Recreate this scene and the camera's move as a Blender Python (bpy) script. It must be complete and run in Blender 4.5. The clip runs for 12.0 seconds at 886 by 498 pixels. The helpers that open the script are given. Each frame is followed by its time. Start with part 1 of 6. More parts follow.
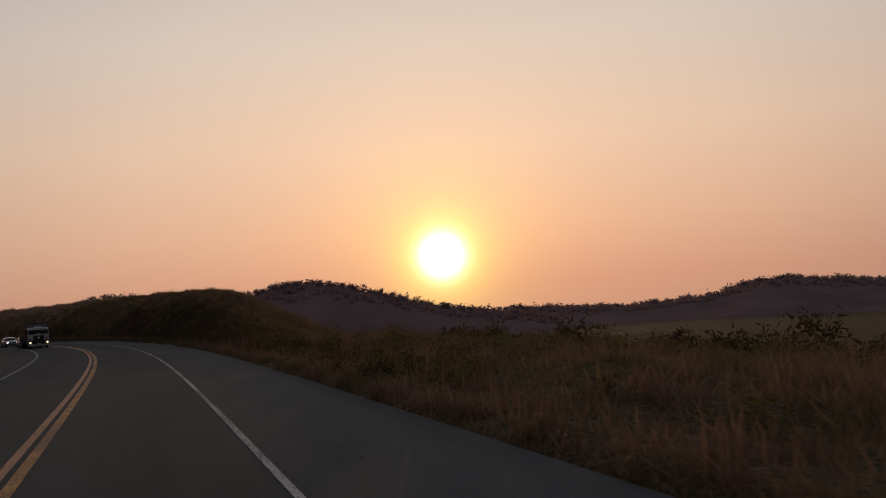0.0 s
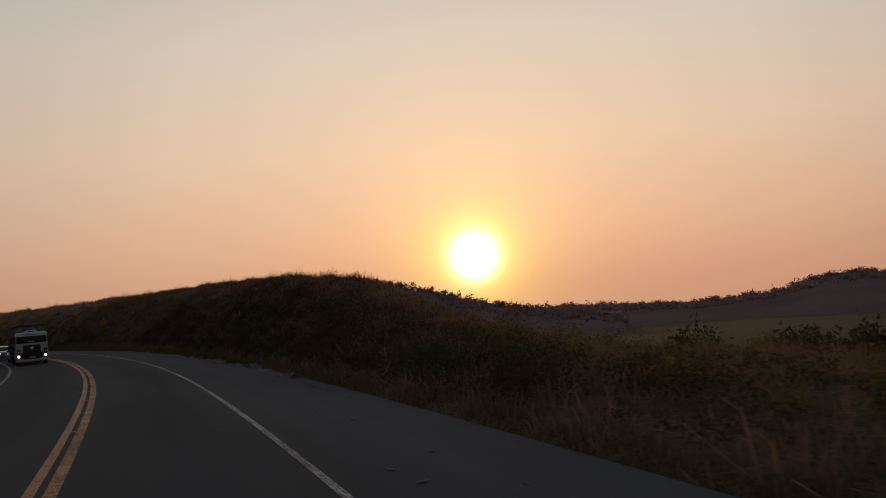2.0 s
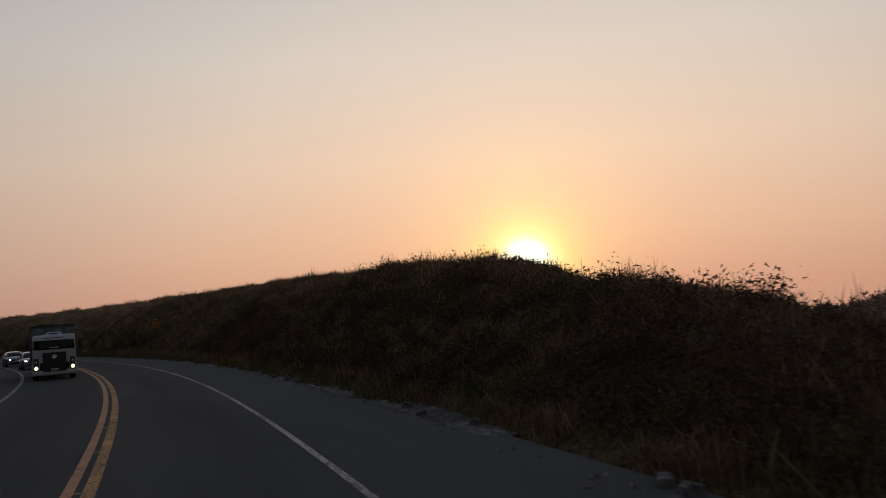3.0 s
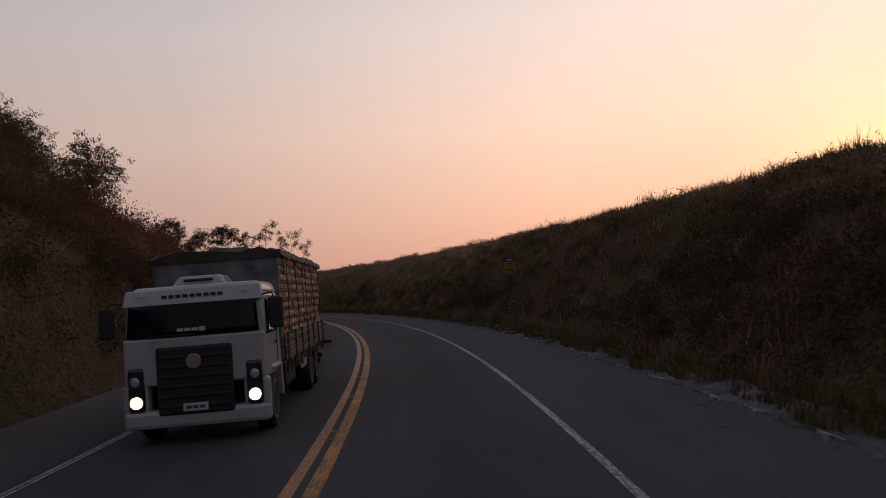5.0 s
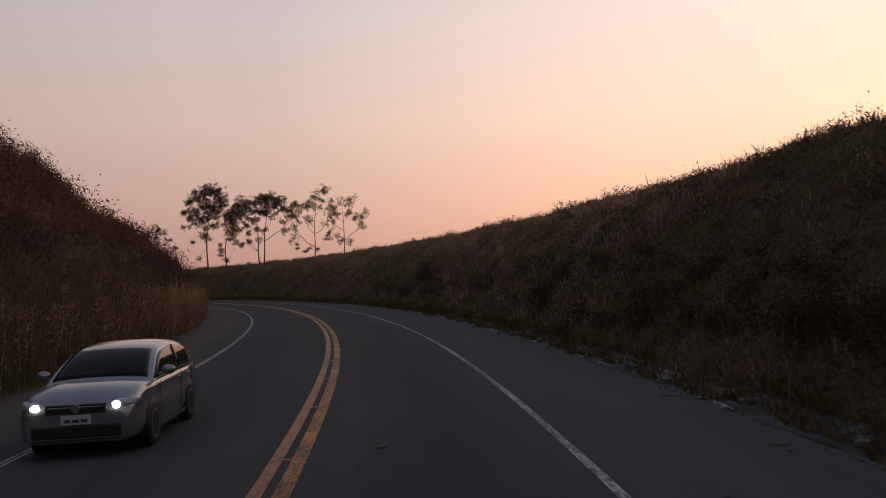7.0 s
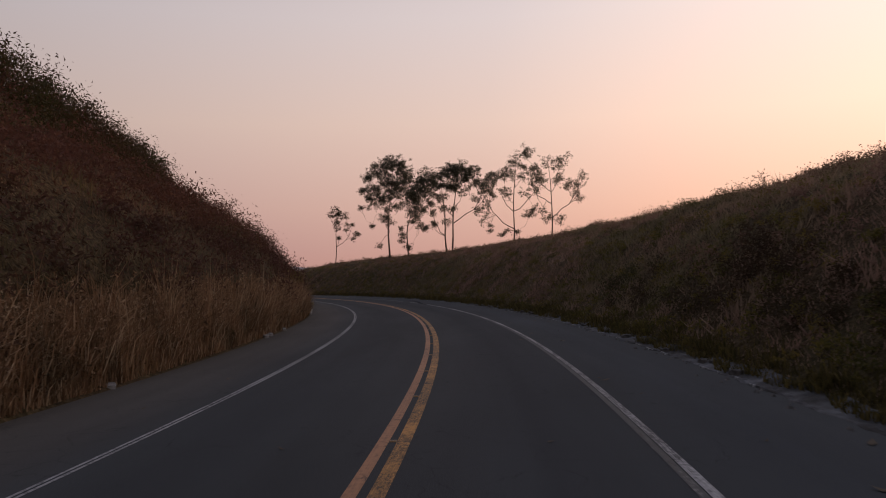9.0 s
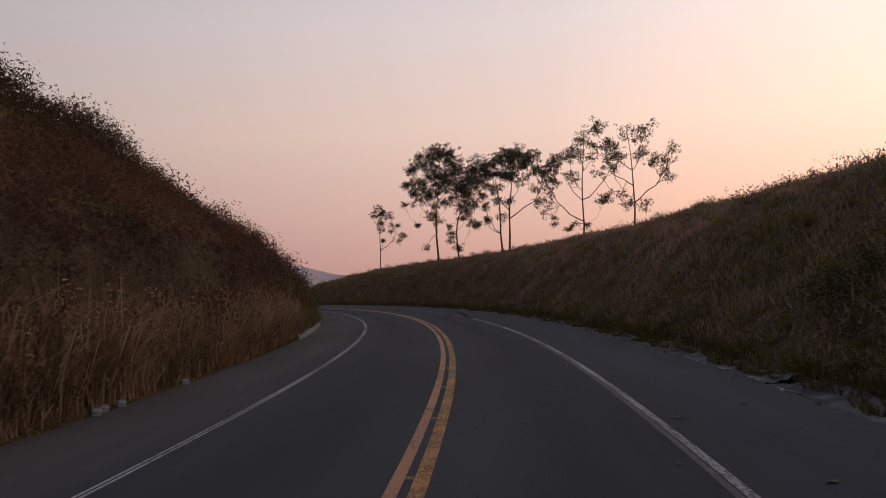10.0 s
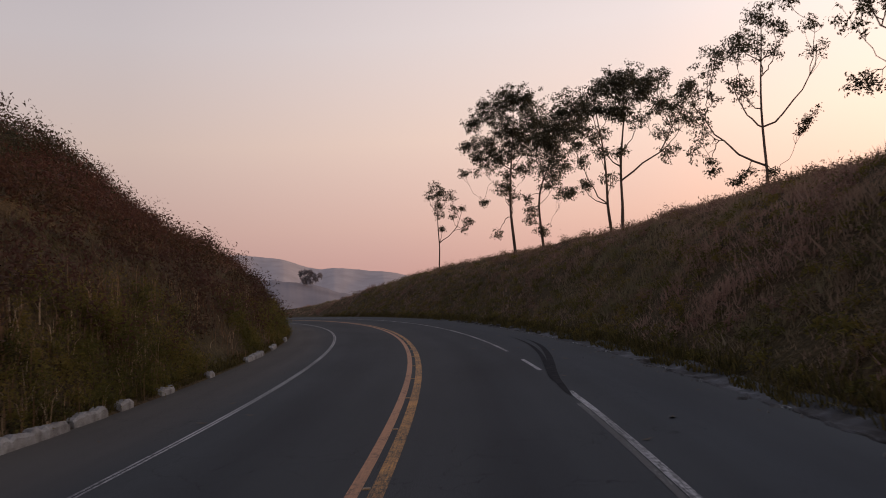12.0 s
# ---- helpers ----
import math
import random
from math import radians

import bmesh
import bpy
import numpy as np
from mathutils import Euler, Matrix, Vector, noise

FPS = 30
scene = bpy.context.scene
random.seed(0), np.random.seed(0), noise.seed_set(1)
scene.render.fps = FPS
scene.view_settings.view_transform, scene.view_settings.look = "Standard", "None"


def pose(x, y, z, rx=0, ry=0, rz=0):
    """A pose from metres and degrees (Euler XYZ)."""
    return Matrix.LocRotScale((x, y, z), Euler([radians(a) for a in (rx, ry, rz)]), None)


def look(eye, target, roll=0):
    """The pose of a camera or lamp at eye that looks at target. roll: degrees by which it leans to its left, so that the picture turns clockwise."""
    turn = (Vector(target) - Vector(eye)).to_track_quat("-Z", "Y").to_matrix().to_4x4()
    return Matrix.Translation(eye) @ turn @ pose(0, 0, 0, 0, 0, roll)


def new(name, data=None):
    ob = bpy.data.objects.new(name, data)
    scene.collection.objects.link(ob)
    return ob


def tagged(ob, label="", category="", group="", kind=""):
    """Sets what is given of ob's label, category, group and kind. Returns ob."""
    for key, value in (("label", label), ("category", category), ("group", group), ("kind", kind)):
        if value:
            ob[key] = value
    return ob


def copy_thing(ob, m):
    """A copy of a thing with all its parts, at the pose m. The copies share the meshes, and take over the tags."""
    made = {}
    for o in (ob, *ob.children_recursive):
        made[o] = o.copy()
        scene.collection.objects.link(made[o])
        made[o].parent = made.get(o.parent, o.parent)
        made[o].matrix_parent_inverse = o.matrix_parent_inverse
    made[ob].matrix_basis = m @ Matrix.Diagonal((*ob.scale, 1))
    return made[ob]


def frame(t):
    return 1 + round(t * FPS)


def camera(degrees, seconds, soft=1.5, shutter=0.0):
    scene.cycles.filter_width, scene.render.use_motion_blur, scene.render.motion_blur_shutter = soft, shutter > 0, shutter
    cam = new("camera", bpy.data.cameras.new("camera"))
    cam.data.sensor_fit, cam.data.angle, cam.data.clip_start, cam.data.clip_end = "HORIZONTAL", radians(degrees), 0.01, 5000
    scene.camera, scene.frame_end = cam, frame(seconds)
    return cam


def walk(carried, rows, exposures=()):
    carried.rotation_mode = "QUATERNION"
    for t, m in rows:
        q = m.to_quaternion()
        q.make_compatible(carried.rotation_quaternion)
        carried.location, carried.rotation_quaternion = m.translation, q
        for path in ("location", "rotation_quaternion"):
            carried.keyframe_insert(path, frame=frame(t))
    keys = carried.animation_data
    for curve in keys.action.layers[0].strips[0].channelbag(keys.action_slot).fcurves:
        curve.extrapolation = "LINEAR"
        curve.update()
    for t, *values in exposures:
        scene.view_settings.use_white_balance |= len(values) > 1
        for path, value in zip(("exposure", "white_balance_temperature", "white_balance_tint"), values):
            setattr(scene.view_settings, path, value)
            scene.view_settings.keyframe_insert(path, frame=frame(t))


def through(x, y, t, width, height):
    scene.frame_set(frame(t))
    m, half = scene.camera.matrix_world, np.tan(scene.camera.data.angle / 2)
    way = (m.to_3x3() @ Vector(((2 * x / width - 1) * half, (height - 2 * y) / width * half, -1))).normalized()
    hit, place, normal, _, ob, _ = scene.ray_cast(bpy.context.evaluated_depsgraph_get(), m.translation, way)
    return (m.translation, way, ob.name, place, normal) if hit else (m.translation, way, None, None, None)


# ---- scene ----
cam = camera(57.06, 12.0, soft=0.95, shutter=0.1)
PATH = [
    (0, (-15.614, -119.963, 2.172), (-14.518, -118.295, 2.306), -3.78),
    (0.5, (-13.419, -109.871, 2.175), (-12.328, -108.200, 2.307), -3.97),
    (1, (-11.367, -99.729, 2.177), (-10.292, -98.048, 2.318), -3.98),
    (1.5, (-9.277, -89.587, 2.181), (-8.200, -87.907, 2.316), -4.30),
    (2, (-7.353, -79.425, 2.183), (-6.325, -77.716, 2.323), -4.26),
    (2.5, (-5.497, -69.280, 2.186), (-4.546, -67.528, 2.344), -4.31),
    (3, (-3.849, -59.166, 2.190), (-2.931, -57.397, 2.359), -3.39),
    (3.5, (-2.264, -49.101, 2.194), (-1.664, -47.199, 2.346), -3.38),
    (3.7, (-1.707, -45.065, 2.196), (-1.361, -43.101, 2.338), -2.42),
    (5.3, (1.362, -14.435, 2.212), (1.472, -12.441, 2.306), -3.15),
    (5.5, (1.474, -10.585, 2.213), (1.566, -8.589, 2.304), -2.60),
    (6, (1.608, -0.964, 2.218), (1.647, 1.033, 2.314), -2.44),
    (6.5, (1.446, 8.686, 2.221), (1.420, 10.684, 2.313), -2.12),
    (6.7, (1.287, 12.540, 2.222), (1.255, 14.538, 2.307), -2.14),
    (8.3, (-1.761, 43.751, 2.237), (-2.081, 45.724, 2.295), -1.43),
    (8.5, (-2.405, 47.610, 2.238), (-2.749, 49.579, 2.310), -1.15),
    (9, (-4.346, 57.064, 2.240), (-4.923, 58.978, 2.318), -1.38),
    (9.5, (-6.630, 66.492, 2.243), (-7.271, 68.384, 2.336), -1.70),
    (10, (-9.229, 75.906, 2.246), (-9.947, 77.771, 2.343), -2.45),
    (10.5, (-12.059, 85.370, 2.249), (-12.819, 87.217, 2.345), -2.93),
    (11, (-15.152, 94.833, 2.255), (-15.987, 96.648, 2.339), -3.32),
    (11.5, (-18.523, 104.218, 2.260), (-19.380, 106.023, 2.357), -3.28),
    (12, (-22.347, 113.448, 2.265), (-23.264, 115.221, 2.382), -3.57),
]
walk(cam, [(t, look(eye, target, roll)) for t, eye, target, roll in PATH],
     exposures=[(0.0, -0.5, 6500, 1), (2.5, -0.5, 6400, -4), (3.2, -0.38, 6000, -3), (3.7, -0.2, 6000, -3), (5.5, -0.05, 6500, 10), (8.5, 0.17, 6500, 10),
                (10.5, 0.38, 6500, 9), (12.0, 0.5, 6500, 8)])

# ---- sky and sun ----
SUN_AZ, SUN_EL = radians(-33.2), radians(3.4)      # azimuth to the left of +y, height over the horizon
SUN_DIR = Vector((-math.sin(SUN_AZ) * math.cos(SUN_EL), math.cos(SUN_AZ) * math.cos(SUN_EL), math.sin(SUN_EL)))


def build_world():
    world = bpy.data.worlds.new("dusk_sky")
    scene.world = world
    world.use_nodes = True
    nt = world.node_tree
    nt.nodes.clear()
    n = nt.nodes.new
    link = nt.links.new
    out = n("ShaderNodeOutputWorld")
    bg = n("ShaderNodeBackground")
    link(bg.outputs[0], out.inputs[0])
    sky = n("ShaderNodeTexSky")
    sky.sky_type = "NISHITA"
    sky.sun_disc = False
    sky.sun_elevation = SUN_EL
    sky.sun_rotation = -SUN_AZ
    sky.dust_density = 6.0
    sky.air_density = 1.5
    coord = n("ShaderNodeTexCoord")
    sep = n("ShaderNodeSeparateXYZ")
    link(coord.outputs["Generated"], sep.inputs[0])

    def math_node(op, a, b=None, c=None):
        m = n("ShaderNodeMath")
        m.operation = op
        for i, v in enumerate((a, b, c)):
            if v is None:
                continue
            if isinstance(v, (int, float)):
                m.inputs[i].default_value = v
            else:
                link(v, m.inputs[i])
        return m.outputs[0]

    def ramp(value, stops):
        r = n("ShaderNodeValToRGB")
        el = r.color_ramp.elements
        while len(el) < len(stops):
            el.new(0.5)
        for e, (p, c) in zip(el, stops):
            e.position, e.color = p, (*c, 1)
        link(value, r.inputs[0])
        return r.outputs[0]

    def mix(fac, a, b, mode="MIX"):
        m = n("ShaderNodeMix")
        m.data_type, m.blend_type = "RGBA", mode
        m.clamp_factor = False
        for sock, v in ((m.inputs[0], fac), (m.inputs[6], a), (m.inputs[7], b)):
            if isinstance(v, (int, float)):
                sock.default_value = v
            elif isinstance(v, tuple):
                sock.default_value = (*v, 1)
            else:
                link(v, sock)
        return m.outputs[2]

    # dusty haze: colour by height over the horizon
    height = math_node("MULTIPLY_ADD", sep.outputs["Z"], 1.0, 0.05)
    haze = ramp(height, HAZE_STOPS)
    # angle from the sun
    dot = n("ShaderNodeVectorMath")
    dot.operation = "DOT_PRODUCT"
    link(coord.outputs["Generated"], dot.inputs[0])
    dot.inputs[1].default_value = SUN_DIR
    ang = math_node("ARCCOSINE", math_node("MINIMUM", dot.outputs["Value"], 1.0))
    side = ramp(math_node("DIVIDE", ang, math.pi), SIDE_STOPS)
    col = mix(1.0, haze, side, "MULTIPLY")
    skyc = mix(1.0, sky.outputs[0], (0.09, 0.09, 0.09), "MULTIPLY")
    col = mix(0.12, col, skyc)

    def glow(width, colour, col):
        g = math_node("EXPONENT", math_node("MULTIPLY", math_node("POWER", math_node("DIVIDE", ang, radians(width)), 2.0), -1.0))
        return mix(g, col, colour, "ADD")
    # mauve dust low in the sky, away from the sun
    low = ramp(height, [(0.0, (1, 1, 1)), (0.09, (1, 1, 1)), (0.24, (0, 0, 0))])
    off = ramp(math_node("DIVIDE", ang, math.pi), [(0.14, (0, 0, 0)), (0.36, (1, 1, 1))])
    col = mix(math_node("MULTIPLY", low, off), col, mix(1.0, col, (0.88, 0.935, 1.09), "MULTIPLY"))
    for width, colour in GLOWS:
        col = glow(width, colour, col)
    link(col, bg.inputs[0])
    bg.inputs[1].default_value = 1.0


HAZE_STOPS = [(0.0, (0.55, 0.30, 0.22)), (0.07, (0.65, 0.352, 0.257)), (0.14, (0.725, 0.462, 0.352)), (0.24, (0.76, 0.58, 0.49)),
              (0.36, (0.70, 0.62, 0.60)), (0.7, (0.42, 0.43, 0.52)), (1.0, (0.30, 0.34, 0.46))]
SIDE_STOPS = [(0.0, (1.80, 1.58, 1.40)), (0.12, (1.60, 1.42, 1.31)), (0.26, (1.02, 0.975, 0.99)), (0.45, (0.655, 0.65, 0.695)), (0.75, (0.5, 0.5, 0.56)), (1.0, (0.42, 0.42, 0.48))]
GLOWS = [(13.0, (0.12, 0.04, 0.0)), (5.5, (0.32, 0.23, 0.01)), (2.7, (0.75, 0.75, 0.05)), (1.2, (5.0, 5.0, 5.0))]
build_world()

sun = new("sun", bpy.data.lights.new("sun", "SUN"))
sun.data.energy, sun.data.angle, sun.data.color = 0.7, radians(0.6), (1.0, 0.58, 0.28)
sun.matrix_world = look((0, 0, 60), Vector((0, 0, 60)) - SUN_DIR)


# ---- materials ----
def material(name, colour, rough=0.8, metal=0.0, spec=0.3):
    m = bpy.data.materials.new(name)
    m.use_nodes = True
    b = m.node_tree.nodes["Principled BSDF"]
    b.inputs["Base Color"].default_value = (*colour, 1)
    b.inputs["Roughness"].default_value = rough
    b.inputs["Metallic"].default_value = metal
    b.inputs["Specular IOR Level"].default_value = spec
    return m


def tex_noise(m, scale, detail=4.0, coord="Object", vec_scale=None):
    nt = m.node_tree
    c = nt.nodes.new("ShaderNodeTexCoord")
    t = nt.nodes.new("ShaderNodeTexNoise")
    t.inputs["Scale"].default_value, t.inputs["Detail"].default_value = scale, detail
    src = c.outputs[coord]
    if vec_scale:
        mp = nt.nodes.new("ShaderNodeMapping")
        mp.inputs["Scale"].default_value = vec_scale
        nt.links.new(src, mp.inputs[0])
        src = mp.outputs[0]
    nt.links.new(src, t.inputs["Vector"])
    return t.outputs["Fac"]


def tex_ramp(m, fac, stops):
    r = m.node_tree.nodes.new("ShaderNodeValToRGB")
    el = r.color_ramp.elements
    while len(el) < len(stops):
        el.new(0.5)
    for e, (p, c) in zip(el, stops):
        e.position, e.color = p, (*c, 1)
    m.node_tree.links.new(fac, r.inputs[0])
    return r.outputs[0]


def tex_mix(m, fac, a, b, mode="MIX"):
    x = m.node_tree.nodes.new("ShaderNodeMix")
    x.data_type, x.blend_type = "RGBA", mode
    for sock, v in ((x.inputs[0], fac), (x.inputs[6], a), (x.inputs[7], b)):
        if isinstance(v, (int, float)):
            sock.default_value = v
        elif isinstance(v, tuple):
            sock.default_value = (*v, 1)
        else:
            m.node_tree.links.new(v, sock)
    return x.outputs[2]


def set_base(m, col):
    m.node_tree.links.new(col, m.node_tree.nodes["Principled BSDF"].inputs["Base Color"])


def set_bump(m, fac, strength, distance):
    nt = m.node_tree
    b = nt.nodes.new("ShaderNodeBump")
    b.inputs["Strength"].default_value, b.inputs["Distance"].default_value = strength, distance
    nt.links.new(fac, b.inputs["Height"])
    nt.links.new(b.outputs[0], nt.nodes["Principled BSDF"].inputs["Normal"])


def nt_uv(m):
    """The two numbers of a surface's UV place: metres across and along the road."""
    c = m.node_tree.nodes.new("ShaderNodeTexCoord")
    s = m.node_tree.nodes.new("ShaderNodeSeparateXYZ")
    m.node_tree.links.new(c.outputs["UV"], s.inputs[0])
    return s.outputs["X"], s.outputs["Y"]


def map_range(m, value, low, high, out_low=0.0, out_high=1.0):
    r = m.node_tree.nodes.new("ShaderNodeMapRange")
    for name, v in (("From Min", low), ("From Max", high), ("To Min", out_low), ("To Max", out_high)):
        r.inputs[name].default_value = v
    m.node_tree.links.new(value, r.inputs["Value"])
    return r.outputs[0]


def crack_mask(m, scale, width, most=0.75):
    """Thin wandering cracks, broken by patches: 0 off the crack."""
    nt = m.node_tree
    c = nt.nodes.new("ShaderNodeTexCoord")
    warp = nt.nodes.new("ShaderNodeTexNoise")
    warp.inputs["Scale"].default_value = scale * 3
    nt.links.new(c.outputs["UV"], warp.inputs["Vector"])
    add = nt.nodes.new("ShaderNodeMix")
    add.data_type, add.blend_type = "RGBA", "ADD"
    add.inputs[0].default_value = 0.35 / scale
    nt.links.new(c.outputs["UV"], add.inputs[6])
    nt.links.new(warp.outputs["Color"], add.inputs[7])
    v = nt.nodes.new("ShaderNodeTexVoronoi")
    v.feature = "DISTANCE_TO_EDGE"
    v.inputs["Scale"].default_value = scale
    nt.links.new(add.outputs[2], v.inputs["Vector"])
    line_ = map_range(m, v.outputs["Distance"], 0.0, width, most, 0.0)
    part_ = map_range(m, tex_noise(m, scale * 0.3, 3.0, "UV"), 0.45, 0.58)
    mul = nt.nodes.new("ShaderNodeMath")
    mul.operation = "MULTIPLY"
    nt.links.new(line_, mul.inputs[0])
    nt.links.new(part_, mul.inputs[1])
    return mul.outputs[0]


def asphalt_material():
    m = material("asphalt", (0.05, 0.05, 0.052), 0.95, 0, 0.08)
    grain = tex_noise(m, 60.0, 3.0, "UV")
    patch = tex_noise(m, 0.35, 5.0, "UV", (1.0, 0.25, 1.0))
    streak = tex_noise(m, 1.3, 3.0, "UV", (1.0, 0.02, 1.0))
    col = tex_ramp(m, streak, [(0.3, (0.039, 0.042, 0.043)), (0.7, (0.069, 0.075, 0.0755))])
    col = tex_mix(m, 0.55, col, tex_ramp(m, patch, [(0.3, (0.037, 0.040, 0.0405)), (0.7, (0.074, 0.080, 0.0805))]))
    col = tex_mix(m, 0.35, col, tex_ramp(m, grain, [(0.35, (0.02, 0.02, 0.02)), (0.65, (0.098, 0.097, 0.101))]))
    # dusty shoulders and darker wheel tracks, across the road
    uv = nt_uv(m)
    across = map_range(m, uv[0], -7.3, 6.9)
    worn = [(-7.3, 1.6, 1.34, 1.12), (-5.2, 1.42, 1.25, 1.12), (-3.9, 1.0, 1.0, 1.0), (-2.2, 0.86, 0.86, 0.87), (-0.4, 1.02, 1.0, 0.98), (0.5, 1.05, 1.02, 1.0), (2.1, 0.84, 0.84, 0.86), (3.5, 1.0, 1.0, 1.0), (5.0, 1.14, 1.15, 1.18), (6.9, 1.3, 1.25, 1.2)]
    tint = tex_ramp(m, across, [((d + 7.3) / 14.2, (r / 1.6, g / 1.6, b / 1.6)) for d, r, g, b in worn])
    col = tex_mix(m, 1.0, tex_mix(m, 1.0, col, tint, "MULTIPLY"), (1.6, 1.6, 1.6), "MULTIPLY")
    crack = crack_mask(m, 0.9, 0.010, 0.55)
    col = tex_mix(m, crack, col, (0.016, 0.016, 0.017))
    set_base(m, col)
    set_bump(m, grain, 0.35, 0.01)
    return m


def paint_material(name, light, dark, keep=0.0, cross_cracks=False):
    """Road paint, worn down to the asphalt. keep: more of the paint is left; cross_cracks: short cracks across the line."""
    m = material(name, light, 0.7, 0, 0.3)
    wear = tex_noise(m, 13.0, 8.0, "UV")
    blot = tex_noise(m, 0.5, 3.0, "UV", (1.0, 0.4, 1.0))
    edge = tex_noise(m, 5.0, 4.0, "UV", (9.0, 0.35, 1.0))
    worn = tex_mix(m, 0.3, tex_mix(m, 0.45, wear, blot), edge)
    set_base(m, tex_ramp(m, worn, [(0.41 - keep, dark), (0.46 - keep, tuple(0.5 * a + 0.5 * b for a, b in zip(light, dark))), (0.56 - keep, light)]))
    base = m.node_tree.nodes["Principled BSDF"].inputs["Base Color"].links[0].from_socket
    if cross_cracks:
        nt = m.node_tree
        c, mp, v = nt.nodes.new("ShaderNodeTexCoord"), nt.nodes.new("ShaderNodeMapping"), nt.nodes.new("ShaderNodeTexVoronoi")
        mp.inputs["Scale"].default_value = (3.2, 5.5, 1.0)
        mp.inputs["Rotation"].default_value = (0, 0, 0.4)
        v.feature = "DISTANCE_TO_EDGE"
        nt.links.new(c.outputs["UV"], mp.inputs[0])
        nt.links.new(mp.outputs[0], v.inputs["Vector"])
        gap = map_range(m, v.outputs["Distance"], 0.03, 0.13, 0.97, 0.0)
        some = map_range(m, tex_noise(m, 0.9, 3.0, "UV"), 0.36, 0.50)
        base = tex_mix(m, gap, base, tex_mix(m, some, base, tuple(0.5 * v_ for v_ in dark)))
    set_base(m, tex_mix(m, crack_mask(m, 3.0, 0.05, 0.9), base, tuple(0.35 * v for v in dark)))
    set_bump(m, wear, 0.3, 0.004)
    return m


def ground_material():
    m = material("dry_earth", (0.08, 0.06, 0.04), 0.95, 0, 0.1)
    big = tex_noise(m, 0.12, 4.0)
    mid = tex_noise(m, 1.6, 6.0)
    fine = tex_noise(m, 9.0, 5.0)
    col = tex_ramp(m, big, [(0.35, (0.072, 0.064, 0.022)), (0.5, (0.092, 0.060, 0.027)), (0.65, (0.105, 0.060, 0.034))])
    col = tex_mix(m, 0.55, col, tex_ramp(m, mid, [(0.32, (0.022, 0.016, 0.008)), (0.5, (0.07, 0.049, 0.023)), (0.68, (0.13, 0.089, 0.044))]))
    col = tex_mix(m, 0.5, col, tex_ramp(m, fine, [(0.36, (0.010, 0.007, 0.004)), (0.5, (0.06, 0.042, 0.02)), (0.66, (0.17, 0.12, 0.065))]))
    set_base(m, col)
    rough = tex_mix(m, 0.5, mid, fine)
    set_bump(m, rough, 1.0, 0.35)
    return m


ASPHALT = asphalt_material()
WHITE_LINE = paint_material("worn_white_paint", (0.42, 0.41, 0.40), (0.08, 0.08, 0.08), -0.015)
EDGE_LINE = paint_material("chipped_white_paint", (0.42, 0.41, 0.40), (0.065, 0.065, 0.068), -0.045)
WORN_OFF = paint_material("nearly_gone_paint", (0.26, 0.255, 0.25), (0.05, 0.052, 0.053), -0.13)
YELLOW_LINE = paint_material("worn_yellow_paint", (0.40, 0.185, 0.085), (0.16, 0.085, 0.05), 0.03)
CRACKED_LINE = paint_material("cracked_yellow_paint", (0.52, 0.235, 0.05), (0.06, 0.042, 0.025), 0.01, True)
EARTH = ground_material()


# ---- the road's line: places by s (metres along the centre line) and d (metres to its right) ----
BEND = [-0.075, 0.465, 1.586, 2.864, 3.25, 3.791, 3.429, 3.545, 3.787, 3.413, 3.243, 3.179, 3.153, 3.14]  # 1/km, each 33.6 m
BEND_S = np.arange(len(BEND)) * 33.6 - 134.4
STEP = 1.12
ROAD_S = np.arange(-232, 358) * STEP
ROAD_H = np.cumsum(np.interp(ROAD_S, BEND_S, BEND) / 1000) * STEP
ROAD_H = ROAD_H - np.interp(0, ROAD_S, ROAD_H)
ROAD_X = np.cumsum(-np.sin(ROAD_H)) * STEP
ROAD_Y = np.cumsum(np.cos(ROAD_H)) * STEP
ROAD_X, ROAD_Y = ROAD_X - np.interp(0, ROAD_S, ROAD_X), ROAD_Y - np.interp(0, ROAD_S, ROAD_Y)
BANK = 0.0122
TOE_R, TOE_L = 7.15, 7.25


def place(s, d):
    """x, y of places along and beside the road."""
    h = np.interp(s, ROAD_S, ROAD_H)
    return np.interp(s, ROAD_S, ROAD_X) + d * np.cos(h), np.interp(s, ROAD_S, ROAD_Y) + d * np.sin(h)


def smooth(a, b, v):
    t = np.clip((v - a) / (b - a), 0, 1)
    return t * t * (3 - 2 * t)


def wobble(s, d):
    return (0.22 * np.sin(s * 0.21 + d * 0.35) + 0.16 * np.sin(s * 0.53 - d * 0.6 + 1.3) + 0.1 * np.sin(s * 1.1 + d * 1.3 + 0.4)
            + 0.07 * np.sin(s * 2.3 - d * 1.9))


